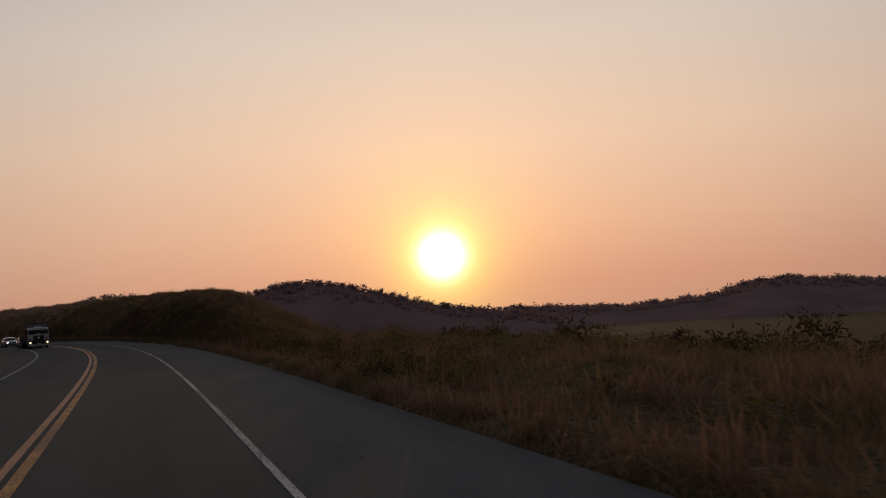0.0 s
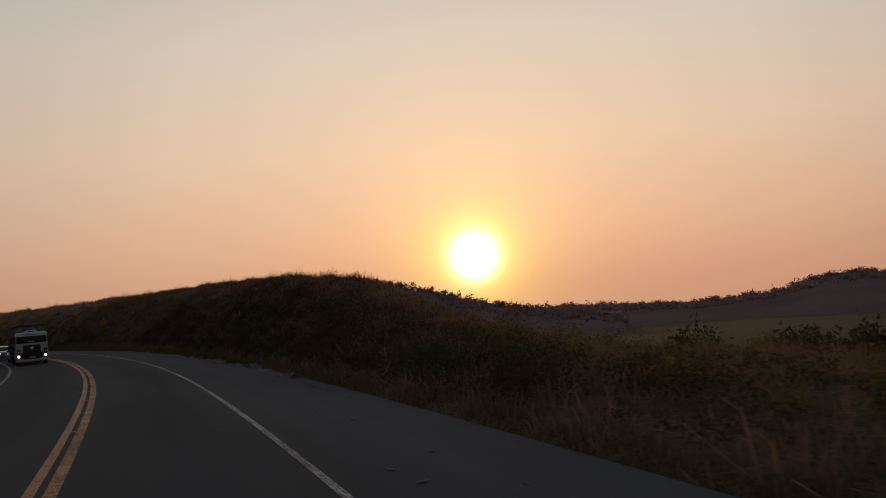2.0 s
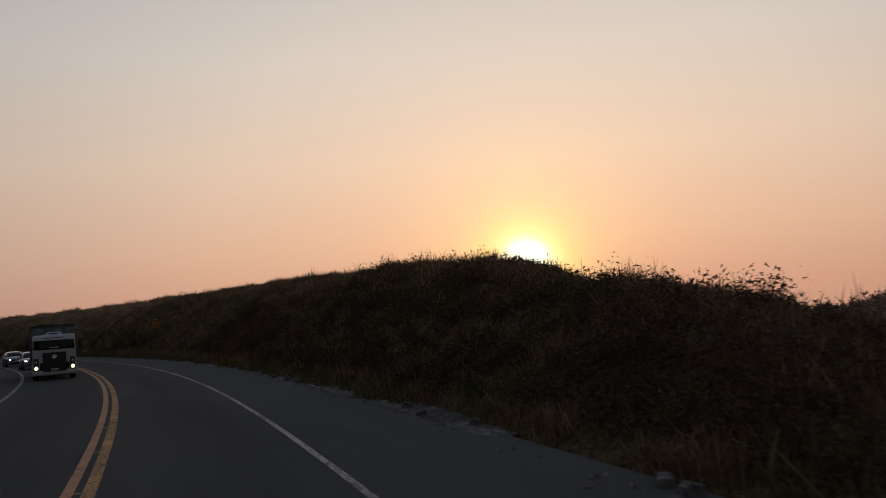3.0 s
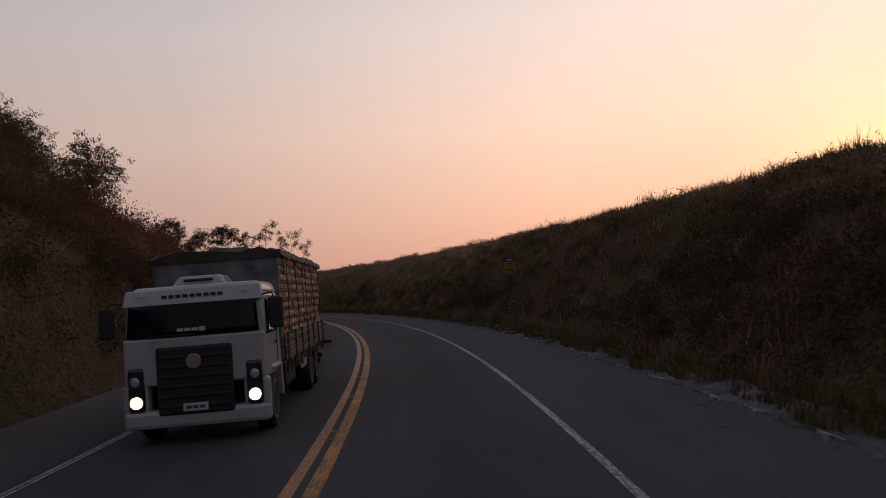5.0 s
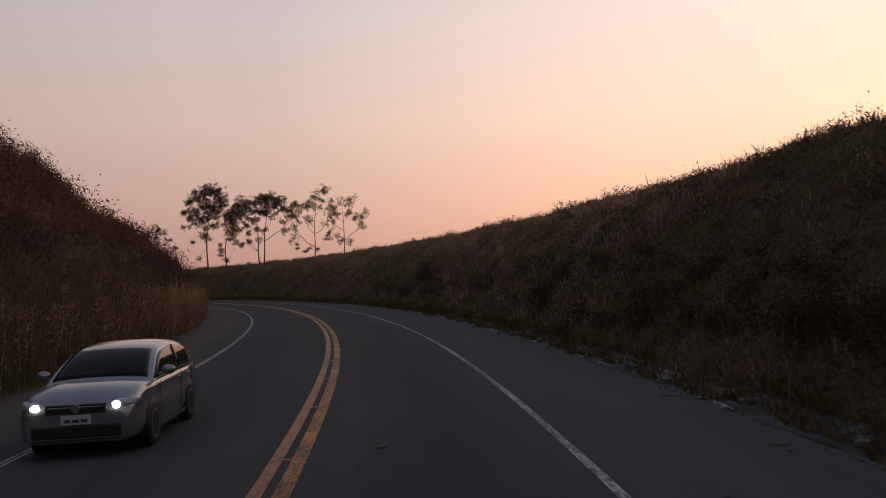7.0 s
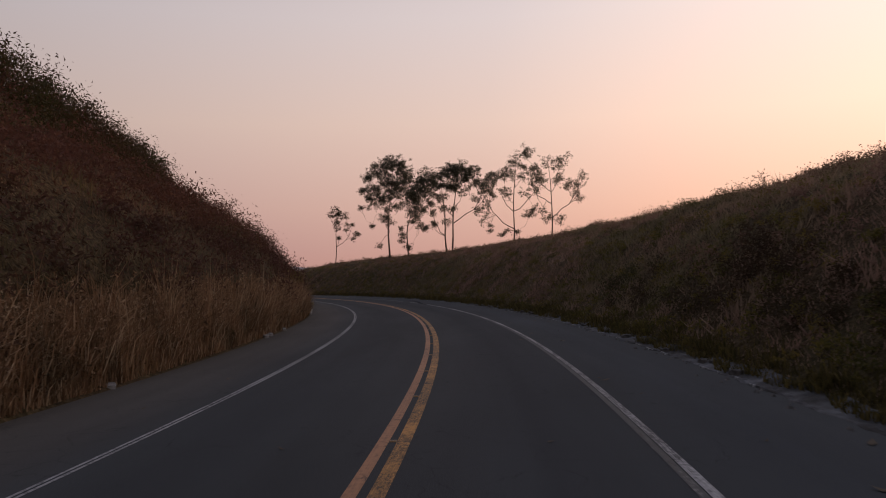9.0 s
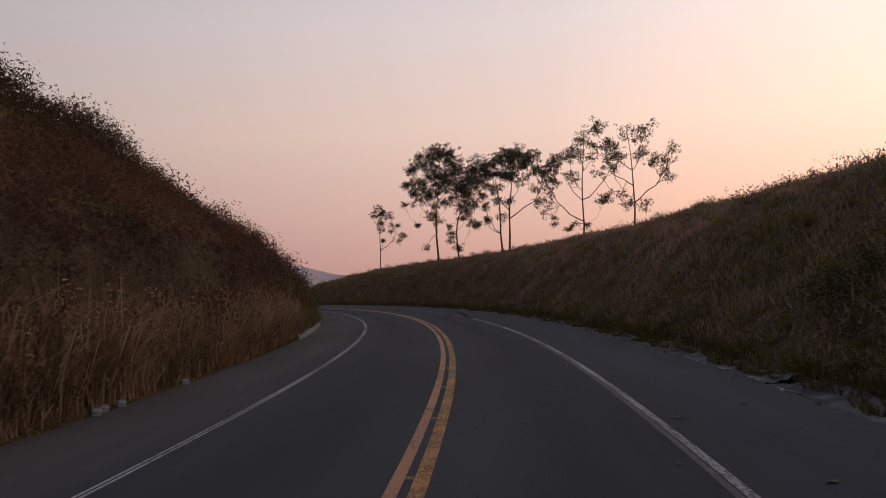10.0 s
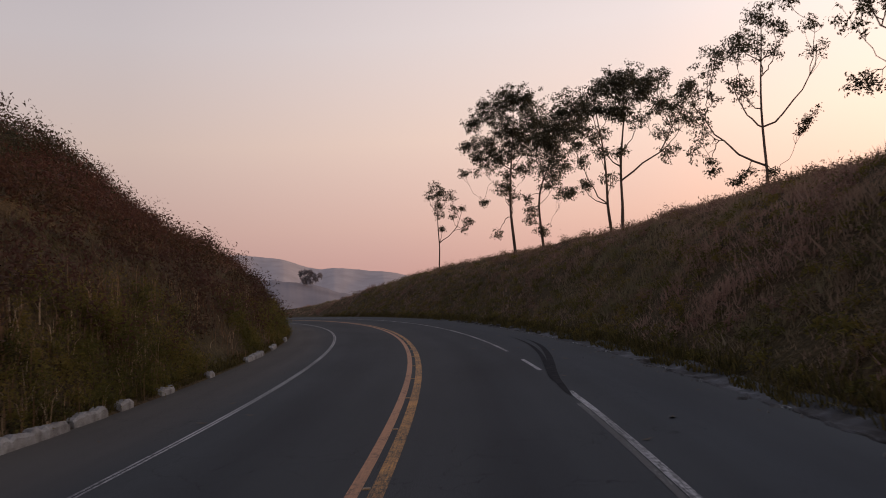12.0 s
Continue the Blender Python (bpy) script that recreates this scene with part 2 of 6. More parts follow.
def ground_z(s, d):
    """Height of the open ground (the road lies in it)."""
    s, d = np.asarray(s, float), np.asarray(d, float)
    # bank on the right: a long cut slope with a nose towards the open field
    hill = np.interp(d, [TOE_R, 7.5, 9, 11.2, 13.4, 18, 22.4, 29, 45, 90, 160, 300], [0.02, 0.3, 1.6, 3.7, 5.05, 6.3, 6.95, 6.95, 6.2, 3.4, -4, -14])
    field = np.interp(d, [TOE_R, 8, 12, 16, 20, 30, 45, 60, 100, 300], [0.02, 0.15, 0.1, -0.15, -0.5, -1.5, -3.4, -5.8, -13.5, -17.5])
    nose = -42.6 + 2.1 * (np.minimum(d, 90) - 12.3)
    m = smooth(nose - 28, nose + 24, s) * (1 - 0.75 * smooth(225, 305, s))
    low_nose = np.interp(s, [-70, -55, -40, -28, -15, -5, 15, 60, 120, 160], [0.72, 0.69, 0.91, 0.99, 0.86, 0.83, 0.99, 1.04, 1.03, 1.0])
    right = field * (1 - m) + hill * m * low_nose
    a = -d
    bank = np.interp(a, [TOE_L, 7.9, 9, 11.2, 13.4, 17, 22, 34, 60, 150, 300], [0.02, 0.5, 3.2, 5.7, 7.4, 8.9, 14.2, 15.5, 16, 6, -8])
    low = np.interp(a, [TOE_L, 9, 20, 60, 300], [0.02, 0.2, 0.3, -2, -12])
    n = smooth(-75, -35, s) * (1 - 0.8 * smooth(235, 330, s))
    left = low * (1 - n) + bank * n * np.interp(s, [20, 36, 50, 62, 74, 84, 94, 104, 114, 124, 134, 144, 154, 164, 176, 195],
                                           [0.96, 0.99, 0.99, 0.91, 0.89, 0.94, 0.93, 0.92, 0.96, 0.935, 0.945, 0.93, 0.925, 0.91, 0.93, 0.88])
    z = np.where(d > 0, right, left)
    rough = smooth(0.3, 3.0, np.where(d > 0, d - TOE_R, a - TOE_L))
    z = z + wobble(s, d) * rough * 0.8
    inside = (d > -TOE_L) & (d < TOE_R)
    return np.where(inside, BANK * d - 0.12, z + BANK * np.clip(d, -TOE_L, TOE_R))


def mesh_object(name, verts, faces, mat, smooth_faces=False, uv=None):
    me = bpy.data.meshes.new(name)
    me.from_pydata([tuple(v) for v in verts], [], faces)
    me.materials.append(mat)
    if uv is not None:
        layer = me.uv_layers.new(name="UVMap")
        idx = np.zeros(len(me.loops), int)
        me.loops.foreach_get("vertex_index", idx)
        layer.data.foreach_set("uv", np.asarray(uv, np.float32)[idx].ravel())
    if smooth_faces:
        me.polygons.foreach_set("use_smooth", [True] * len(me.polygons))
    me.update()
    return new(name, me)


def grid_faces(ns, nd):
    return [(i * nd + j, i * nd + j + 1, (i + 1) * nd + j + 1, (i + 1) * nd + j) for i in range(ns - 1) for j in range(nd - 1)]


def strip(name, s_list, d_list, lift, mat, z_of=None):
    """A sheet that follows the road, with s down and d across."""
    S, D = np.meshgrid(np.asarray(s_list, float), np.asarray(d_list, float), indexing="ij")
    x, y = place(S, D)
    z = (BANK * D if z_of is None else z_of(S, D)) + lift
    v = np.stack([x, y, z], -1).reshape(-1, 3)
    uv = np.stack([D, S], -1).reshape(-1, 2)
    return mesh_object(name, v, grid_faces(len(s_list), len(d_list)), mat, True, uv)


def build_ground():
    s_list = np.concatenate([np.arange(-240, -130, 10.0), np.arange(-130, 320, 1.5), np.arange(320, 385, 8.0)])
    d_list = np.concatenate([[-210, -150, -110, -80, -60, -48, -40, -34], np.arange(-30, -7.3, 0.8), [-7.25, -7.0, -3, 0, 3, 6.6, 7.0, 7.15],
                             np.arange(7.5, 30, 0.75), [31, 34, 38, 43, 50, 60, 75, 95, 130, 180, 250]])
    S, D = np.meshgrid(s_list, d_list, indexing="ij")
    x, y = place(S, D)
    v = np.stack([x, y, ground_z(S, D)], -1).reshape(-1, 3)
    ns, nd = len(s_list), len(d_list)
    faces = grid_faces(ns, nd)
    rim = [j for j in range(nd)] + [i * nd + nd - 1 for i in range(1, ns)] + [(ns - 1) * nd + j for j in range(nd - 2, -1, -1)] + [i * nd for i in range(ns - 2, 0, -1)]
    mid = np.array([0.0, 60.0])
    last = rim
    for far, z in ((420, -22), (900, -28), (2200, -42), (4700, -76)):
        base = len(v)
        off = v[rim][:, :2] - mid
        off = off / np.linalg.norm(off, axis=1)[:, None]
        ring = np.concatenate([mid + off * far, np.full((len(rim), 1), float(z))], 1)
        v = np.concatenate([v, ring])
        now = list(range(base, base + len(rim)))
        n = len(rim)
        faces += [(last[k], now[k], now[(k + 1) % n], last[(k + 1) % n]) for k in range(n)]
        last = now
    return tagged(mesh_object("ground", v, faces, EARTH, True), "dry brown and green hillside ground beside the road", "ground", kind="structure")


build_ground()
S_ROAD = np.arange(-240, 380, 2.0)
tagged(strip("road", S_ROAD, [-7.3, -5.5, -3.9, -2, 0, 1.8, 3.6, 5.2, 6.9], 0.0, ASPHALT), "dark grey worn asphalt two-lane road", "road", kind="structure")


def line(name, d0, d1, mat, label, s0=-240.0, s1=378.0):
    ob = strip(name, np.arange(s0, s1, 1.0), [d0, d1], 0.006, mat)
    return tagged(ob, label, "road marking", kind="structure")


for first, last in ((-240.0, 135.0), (139.0, 143.5), (147.0, 378.0)):
    line("edge_line", 3.545, 3.665, EDGE_LINE, "worn white edge line painted on asphalt", first, last)
line("edge_line", 3.43, 3.526, WORN_OFF, "older edge line almost worn off the asphalt", 62.0, 133.0)
line("edge_line", -4.00, -3.945, WHITE_LINE, "thin worn white edge line painted on asphalt")
line("edge_line", -3.905, -3.85, WHITE_LINE, "thin worn white edge line painted on asphalt")
line("centre_line", -0.205, -0.04, YELLOW_LINE, "smooth faded orange-yellow centre line on asphalt")
line("centre_line", 0.075, 0.27, CRACKED_LINE, "thick yellow centre line broken by dark cracks")


# ---- far hills, grass, shrubs and trees ----
def fast_mesh(name, verts, tris, mat):
    """A mesh from arrays of places and triangles."""
    me = bpy.data.meshes.new(name)
    nv, nt = len(verts), len(tris)
    me.vertices.add(nv)
    me.vertices.foreach_set("co", np.ascontiguousarray(verts, np.float32).ravel())
    me.loops.add(nt * 3)
    me.loops.foreach_set("vertex_index", np.ascontiguousarray(tris, np.int32).ravel())
    me.polygons.add(nt)
    me.polygons.foreach_set("loop_start", np.arange(0, nt * 3, 3, dtype=np.int32))
    me.materials.append(mat)
    me.update(calc_edges=True)
    return me


def plant_material(name, stops, through=0.35, patch_scale=0.12, patches=None, blend=0.6):
    """Leaves and blades: each piece has its own shade, patches of colour on the hillside, some light comes through."""
    m = material(name, stops[0][1], 0.75, 0, 0.15)
    nt = m.node_tree
    geo = nt.nodes.new("ShaderNodeNewGeometry")
    col = tex_ramp(m, geo.outputs["Random Per Island"], stops)
    if patches:
        big = tex_noise(m, patch_scale, 4.0)
        col = tex_mix(m, blend, col, tex_ramp(m, big, patches))
    set_base(m, col)
    tr = nt.nodes.new("ShaderNodeBsdfTranslucent")
    nt.links.new(col, tr.inputs["Color"])
    mx = nt.nodes.new("ShaderNodeMixShader")
    mx.inputs[0].default_value = through
    nt.links.new(nt.nodes["Principled BSDF"].outputs[0], mx.inputs[1])
    nt.links.new(tr.outputs[0], mx.inputs[2])
    nt.links.new(mx.outputs[0], nt.nodes["Material Output"].inputs["Surface"])
    return m


STRAW = plant_material("dry_straw", [(0.0, (0.045, 0.030, 0.018)), (0.4, (0.20, 0.120, 0.066)), (0.75, (0.42, 0.275, 0.155)), (1.0, (0.74, 0.58, 0.38))], 0.4,
                       0.7, [(0.34, (0.07, 0.052, 0.026)), (0.44, (0.23, 0.13, 0.066)), (0.54, (0.36, 0.195, 0.102)), (0.7, (0.46, 0.29, 0.155))], 0.42)
HILL_GRASS = plant_material("hill_grass", [(0.0, (0.055, 0.040, 0.022)), (0.5, (0.165, 0.108, 0.062)), (0.85, (0.24, 0.16, 0.098)), (1.0, (0.34, 0.245, 0.155))], 0.45,
                            0.22, [(0.36, (0.105, 0.112, 0.040)), (0.48, (0.155, 0.104, 0.058)), (0.6, (0.205, 0.112, 0.085)), (0.72, (0.27, 0.185, 0.12))])
PALE_GRASS = plant_material("pale_hill_grass", [(0.0, (0.11, 0.080, 0.054)), (0.5, (0.32, 0.215, 0.15)), (0.85, (0.38, 0.27, 0.185)), (1.0, (0.43, 0.315, 0.225))], 0.45,
                            0.16, [(0.38, (0.19, 0.18, 0.083)), (0.48, (0.31, 0.218, 0.142)), (0.59, (0.40, 0.238, 0.182)), (0.72, (0.42, 0.30, 0.22))])
RUSSET_LEAF = plant_material("russet_leaf", [(0.0, (0.09, 0.065, 0.04)), (0.6, (0.22, 0.135, 0.095)), (1.0, (0.32, 0.21, 0.14))], 0.4,
                             0.14, [(0.38, (0.14, 0.135, 0.055)), (0.52, (0.24, 0.15, 0.105)), (0.66, (0.32, 0.175, 0.14))])
SHRUB_LEAF = plant_material("shrub_leaf", [(0.0, (0.030, 0.028, 0.012)), (0.6, (0.064, 0.043, 0.021)), (1.0, (0.092, 0.077, 0.028))], 0.35,
                            0.15, [(0.35, (0.038, 0.046, 0.014)), (0.55, (0.064, 0.037, 0.023)), (0.7, (0.078, 0.041, 0.029))])
BANK_LEAF = plant_material("bank_leaf", [(0.0, (0.038, 0.023, 0.016)), (0.6, (0.100, 0.050, 0.035)), (1.0, (0.155, 0.085, 0.054))], 0.35,
                           0.12, [(0.36, (0.055, 0.045, 0.020)), (0.5, (0.108, 0.050, 0.036)), (0.68, (0.145, 0.066, 0.050))])
GREEN_SHRUB = plant_material("green_shrub", [(0.0, (0.07, 0.066, 0.016)), (0.6, (0.165, 0.135, 0.032)), (1.0, (0.29, 0.20, 0.055))], 0.45,
                             0.5, [(0.38, (0.06, 0.062, 0.018)), (0.5, (0.14, 0.12, 0.03)), (0.62, (0.24, 0.165, 0.045))])
FIELD_LEAF = plant_material("field_leaf", [(0.0, (0.05, 0.045, 0.016)), (0.6, (0.11, 0.085, 0.028)), (1.0, (0.17, 0.13, 0.045))], 0.5)
TREE_LEAF = plant_material("tree_leaf", [(0.0, (0.042, 0.042, 0.027)), (0.6, (0.077, 0.072, 0.043)), (1.0, (0.11, 0.098, 0.06))], 0.4)


def bark_material():
    m = material("pale_bark", (0.14, 0.10, 0.075), 0.85, 0, 0.2)
    n1 = tex_noise(m, 3.0, 5.0, "Object", (1, 1, 0.25))
    set_base(m, tex_ramp(m, n1, [(0.3, (0.07, 0.05, 0.038)), (0.6, (0.15, 0.11, 0.085)), (0.8, (0.24, 0.19, 0.15))]))
    set_bump(m, n1, 0.5, 0.03)
    return m


BARK = bark_material()
RNG = np.random.default_rng(7)


def blades(s, d, height, width, lean, bent=False, sink=0.05):
    """Grass blades that stand at s, d: arrays of places and triangles."""
    n = len(s)
    x, y = place(s, d)
    base = np.stack([x, y, ground_z(s, d) - sink], -1)
    az = RNG.uniform(0, 2 * np.pi, n)
    side = np.stack([np.cos(az), np.sin(az), np.zeros(n)], -1) * (width / 2)[:, None]
    laz = RNG.uniform(0, 2 * np.pi, n)
    tilt = np.stack([np.cos(laz), np.sin(laz), np.zeros(n)], -1) * (height * lean)[:, None]
    up = np.zeros((n, 3))
    up[:, 2] = height
    if not bent:
        v = np.stack([base - side, base + side, base + up + tilt], 1)
        return v.reshape(-1, 3), np.arange(3 * n).reshape(n, 3)
    mid = base + up * 0.62 + tilt * 0.3
    v = np.stack([base - side, base + side, mid - side * 0.75, mid + side * 0.75, base + up * (1 - 0.25 * lean[:, None]) + tilt], 1)
    k = (np.arange(n) * 5)[:, None]
    t = np.concatenate([k + [0, 1, 3], k + [0, 3, 2], k + [2, 3, 4]], 1).reshape(-1, 3)
    return v.reshape(-1, 3), t


def tufts(n_tufts, per, s_range, d_pick, spread, height, width, lean, bent=False, keep=None):
    """Blades gathered in tufts. height: a function of s, d."""
    s = RNG.uniform(*s_range, n_tufts)
    d = d_pick(n_tufts)
    if keep is not None:
        k = keep(s, d)
        s, d = s[k], d[k]
    n = len(s)
    size = RNG.lognormal(0, 0.28, n)
    S = np.repeat(s, per) + RNG.normal(0, spread, n * per)
    D = np.repeat(d, per) + RNG.normal(0, spread, n * per)
    D = np.where(np.repeat(d, per) > 0, np.maximum(D, TOE_R - 0.12), np.minimum(D, -TOE_L - 0.05))
    h = height(S, D) * np.repeat(size, per) * RNG.uniform(0.55, 1.1, n * per)
    w = width * RNG.uniform(0.6, 1.4, n * per)
    le = np.abs(RNG.normal(0, lean, n * per))
    return blades(S, D, h, w, le, bent)


def join_sets(sets):
    verts, tris, base = [], [], 0
    for v, t in sets:
        verts.append(v)
        tris.append(t + base)
        base += len(v)
    return np.concatenate(verts), np.concatenate(tris)


def leaf_cloud(centres, radii, counts, leaf, flat=0.8, droop=0.3, lumps=9, shell=0.75, small=False):
    """Leaves in uneven lumps round the centres: arrays of places and triangles."""
    cs, rs = np.repeat(np.arange(len(centres)), lumps), np.repeat(radii, lumps)
    dirs = RNG.normal(0, 1, (len(cs), 3))
    dirs /= np.linalg.norm(dirs, axis=1)[:, None]
    lump = np.asarray(centres)[cs] + dirs * (rs * shell * RNG.uniform(0.35, 1.0, len(cs)))[:, None] * [1, 1, flat]
    pick = np.repeat(np.arange(len(centres)), counts) * lumps + RNG.integers(0, lumps, int(np.sum(counts)))
    n = len(pick)
    p = lump[pick] + RNG.normal(0, 1, (n, 3)) * (rs[pick] * 0.26)[:, None] * [1, 1, flat]
    a = RNG.normal(0, 1, (n, 3)) - np.array([0, 0, droop])
    a /= np.linalg.norm(a, axis=1)[:, None]
    b = np.cross(a, RNG.normal(0, 1, (n, 3)))
    b /= np.linalg.norm(b, axis=1)[:, None]
    L = (leaf * RNG.uniform(0.6, 1.5, n))[:, None]
    if small:
        v = np.stack([p - b * L * 0.2, p + b * L * 0.2, p + a * L], 1).reshape(-1, 3)
        return v, np.arange(3 * n).reshape(n, 3)
    v = np.stack([p, p + a * L * 0.5 + b * L * 0.2, p + a * L, p + a * L * 0.5 - b * L * 0.2], 1).reshape(-1, 3)
    k = (np.arange(n) * 4)[:, None]
    return v, np.concatenate([k + [0, 1, 2], k + [0, 2, 3]], 1).reshape(-1, 3)


def near_slope(n):
    return TOE_R + 0.1 + np.abs(RNG.beta(1.1, 2.2, n)) * 24


def stuff(name, data, mat, label, category):
    return tagged(new(name, fast_mesh(name, *data, mat)), label, category, kind="stuff")


def build_right_slope():
    def patchy(s, d):
        return 0.72 + 0.5 * np.clip(np.sin(s * 0.9 + 2 * np.sin(d * 0.7)) * np.sin(d * 1.1 + 1.5 * np.sin(s * 0.37)), -0.6, 1)
    def slope_height(s, d):
        return np.interp(d, [7.2, 7.9, 9, 30], [0.16, 0.34, 0.42, 0.45]) * patchy(s, d)

    def stalks(count, span):
        """Taller stalks, also on the crest."""
        return tufts(count, 4, span, lambda n: np.where(RNG.random(n) < 0.7, RNG.uniform(11.5, 20, n), RNG.uniform(8, 27, n)), 0.16,
                     lambda s, d: np.interp(s, [-40, -5, 20, 60, 140], [0.7, 0.66, 0.6, 0.5, 0.32]) * patchy(s, d), 0.021, 0.45, True)

    def overhang(count, span):
        """Grass that hangs over the concrete at the road's edge."""
        return tufts(count, 7, span, lambda n: TOE_R + np.abs(RNG.normal(0, 0.22, n)), 0.16, lambda s, d: np.interp(s, [30, 60], [0.42, 0.3]) * (1 + 0.35 * np.sin(s * 1.7)), 0.028, 1.0, True, lambda s, d: np.sin(s * 0.31) + np.sin(s * 0.83 + 1) > -1.4)

    near = join_sets([
        tufts(4000, 5, (-118, -68), near_slope, 0.14, slope_height, 0.062, 0.62),
        tufts(19000, 5, (-68, 48), near_slope, 0.14, slope_height, 0.062, 0.62),
        # brush on top of the hill
        tufts(4200, 6, (-55, 60), lambda n: RNG.uniform(22, 62, n), 0.25, lambda s, d: 0.5 + 0 * s, 0.035, 0.5),
        stalks(6800, (-118, 48)), overhang(3000, (-118, 48)),
        # deep brush on the open field
        tufts(6000, 7, (-125, -15), lambda n: RNG.uniform(7.3, 45, n), 0.25, lambda s, d: 0.55 * patchy(s, d), 0.06, 0.6, False, lambda s, d: s < -40 + 1.1 * (d - 10)),
    ])
    stuff("hillside_grass", near, HILL_GRASS, "dry brown and olive grass covering the roadside hill", "grass")
    pale = tufts(2600, 4, (-40, 70), lambda n: TOE_R + 0.2 + RNG.beta(1.0, 1.6, n) * 13, 0.12, lambda s, d: 0.5 * patchy(s, d), 0.022, 0.6, True)
    stuff("dry_stalks", pale, STRAW, "scattered pale dry stalks standing in the slope grass", "grass")
    beyond = join_sets([
        tufts(21000, 5, (42, 165), near_slope, 0.14, slope_height, 0.062, 0.62),
        tufts(5000, 5, (165, 290), near_slope, 0.14, slope_height, 0.062, 0.62),
        stalks(2600, (42, 290)),
    ])
    stuff("hillside_grass", beyond, PALE_GRASS, "pale reddish-brown dry grass on the long cut slope", "grass")
    # low weeds that have grown over the gutter
    n = 21000
    s = RNG.uniform(-40, 200, n)
    d = 6.80 + 0.13 * np.sin(s * 0.9) + 0.11 * np.sin(s * 2.3 + 1) - np.interp(s, [16, 24, 54, 62], [0.0, 0.16, 0.16, 0.0]) + np.abs(RNG.normal(0, 0.3, n))
    d = np.minimum(d, 7.3)
    low = blades(s, d, RNG.uniform(0.08, 0.3, n) * np.interp(d, [6.4, 7.1], [0.5, 1.2]), RNG.uniform(0.02, 0.05, n), np.abs(RNG.normal(0, 0.8, n)), True, -0.13)
    stuff("verge_weeds", join_sets([overhang(4000, (42, 260)), low]), FIELD_LEAF, "short olive-green grass hanging over the gutter", "grass")
    # dark weeds that crowd the foot of the nearer slope
    n = 800
    s, d = RNG.uniform(-66, 6, n), TOE_R + 0.35 + RNG.beta(1.0, 1.6, n) * 5.5
    x, y = place(s, d)
    r = RNG.uniform(0.25, 0.8, n)
    c = np.stack([x, y, ground_z(s, d) + r * 0.4], -1)
    stuff("dark_weeds", leaf_cloud(c, r, (r * 190).astype(int), 0.11, 0.8, small=True), SHRUB_LEAF, "dark brown-green weeds crowding the slope", "shrub")
    n = 1500
    s, d = RNG.uniform(52, 270, n), TOE_R + 0.6 + RNG.beta(1.0, 1.5, n) * 20
    x, y = place(s, d)
    r = RNG.uniform(0.28, 0.8, n) * (0.75 + 0.5 * RNG.random(n))
    c = np.stack([x, y, ground_z(s, d) + r * 0.35], -1)
    stuff("russet_shrubs", leaf_cloud(c, r, (r * 165).astype(int), 0.115, 0.7, small=True), RUSSET_LEAF, "low reddish-brown shrubs on the cut slope", "shrub")
    n = 1300
    s, d = RNG.uniform(-100, 62, n), TOE_R + 0.6 + RNG.beta(1.0, 2.4, n) * 13
    x, y = place(s, d)
    r = RNG.uniform(0.28, 0.75, n) * (0.75 + 0.5 * RNG.random(n))
    c = np.stack([x, y, ground_z(s, d) + r * 0.35], -1)
    stuff("low_shrubs", leaf_cloud(c, r, (r * 175).astype(int), 0.097, 0.7, small=True), SHRUB_LEAF, "low dark brown-green shrubs on the hillside", "shrub")
    n = 2300
    s, d = RNG.uniform(36, 250, n), TOE_R + 0.15 + RNG.beta(1.0, 2.2, n) * 10
    x, y = place(s, d)
    r = RNG.uniform(0.2, 0.5, n)
    c = np.stack([x, y, ground_z(s, d) + r * 0.3], -1)
    stuff("green_slope_shrubs", leaf_cloud(c, r, (r * 170).astype(int), 0.105, 0.6, small=True), GREEN_SHRUB, "low yellow-green weeds on the lower slope", "shrub")
    # thick green shrubs at the foot of the slope
    n = 80
    s, d = RNG.uniform(26, 95, n), TOE_R + 0.9 + RNG.uniform(0, 1.8, n)
    x, y = place(s, d)
    r = RNG.uniform(0.4, 0.95, n)
    c = np.stack([x, y, ground_z(s, d) + r * 0.5], -1)
    stuff("roadside_shrubs", leaf_cloud(c, r, (r * 520).astype(int), 0.085, 0.85, small=True), SHRUB_LEAF, "dense dark green shrubs at the foot of the slope", "shrub")
    # field scrub before the hill's nose
    n = 680
    s, d = RNG.uniform(-120, 0, n), RNG.uniform(8, 60, n)
    k = s < -54 + 1.1 * (d - 10)
    s, d = s[k], d[k]
    x, y = place(s, d)
    r = RNG.uniform(0.35, 1.15, len(s)) * np.interp(d, [8, 14], [0.6, 1.0])
    c = np.stack([x, y, ground_z(s, d) + r * 0.45], -1)
    wide_s, wide_d = RNG.uniform(-115, 150, 900), RNG.uniform(32, 150, 900)
    k = wide_s < -82 + 1.6 * (wide_d - 10)
    wide_s, wide_d = wide_s[k], wide_d[k]
    x, y = place(wide_s, wide_d)
    big = RNG.uniform(0.9, 2.3, len(wide_s))
    c2 = np.stack([x, y, ground_z(wide_s, wide_d) + big * 0.4], -1)
    stuff("low_woods", leaf_cloud(c2, big, (big * 120).astype(int), 0.42, 0.8, small=True), SHRUB_LEAF, "dark low scrub woods beyond the field", "shrub")
    stuff("field_scrub", leaf_cloud(c, r, (r * 250).astype(int), 0.13, 0.8, small=True), FIELD_LEAF, "brown-green scrub on the open field", "shrub")


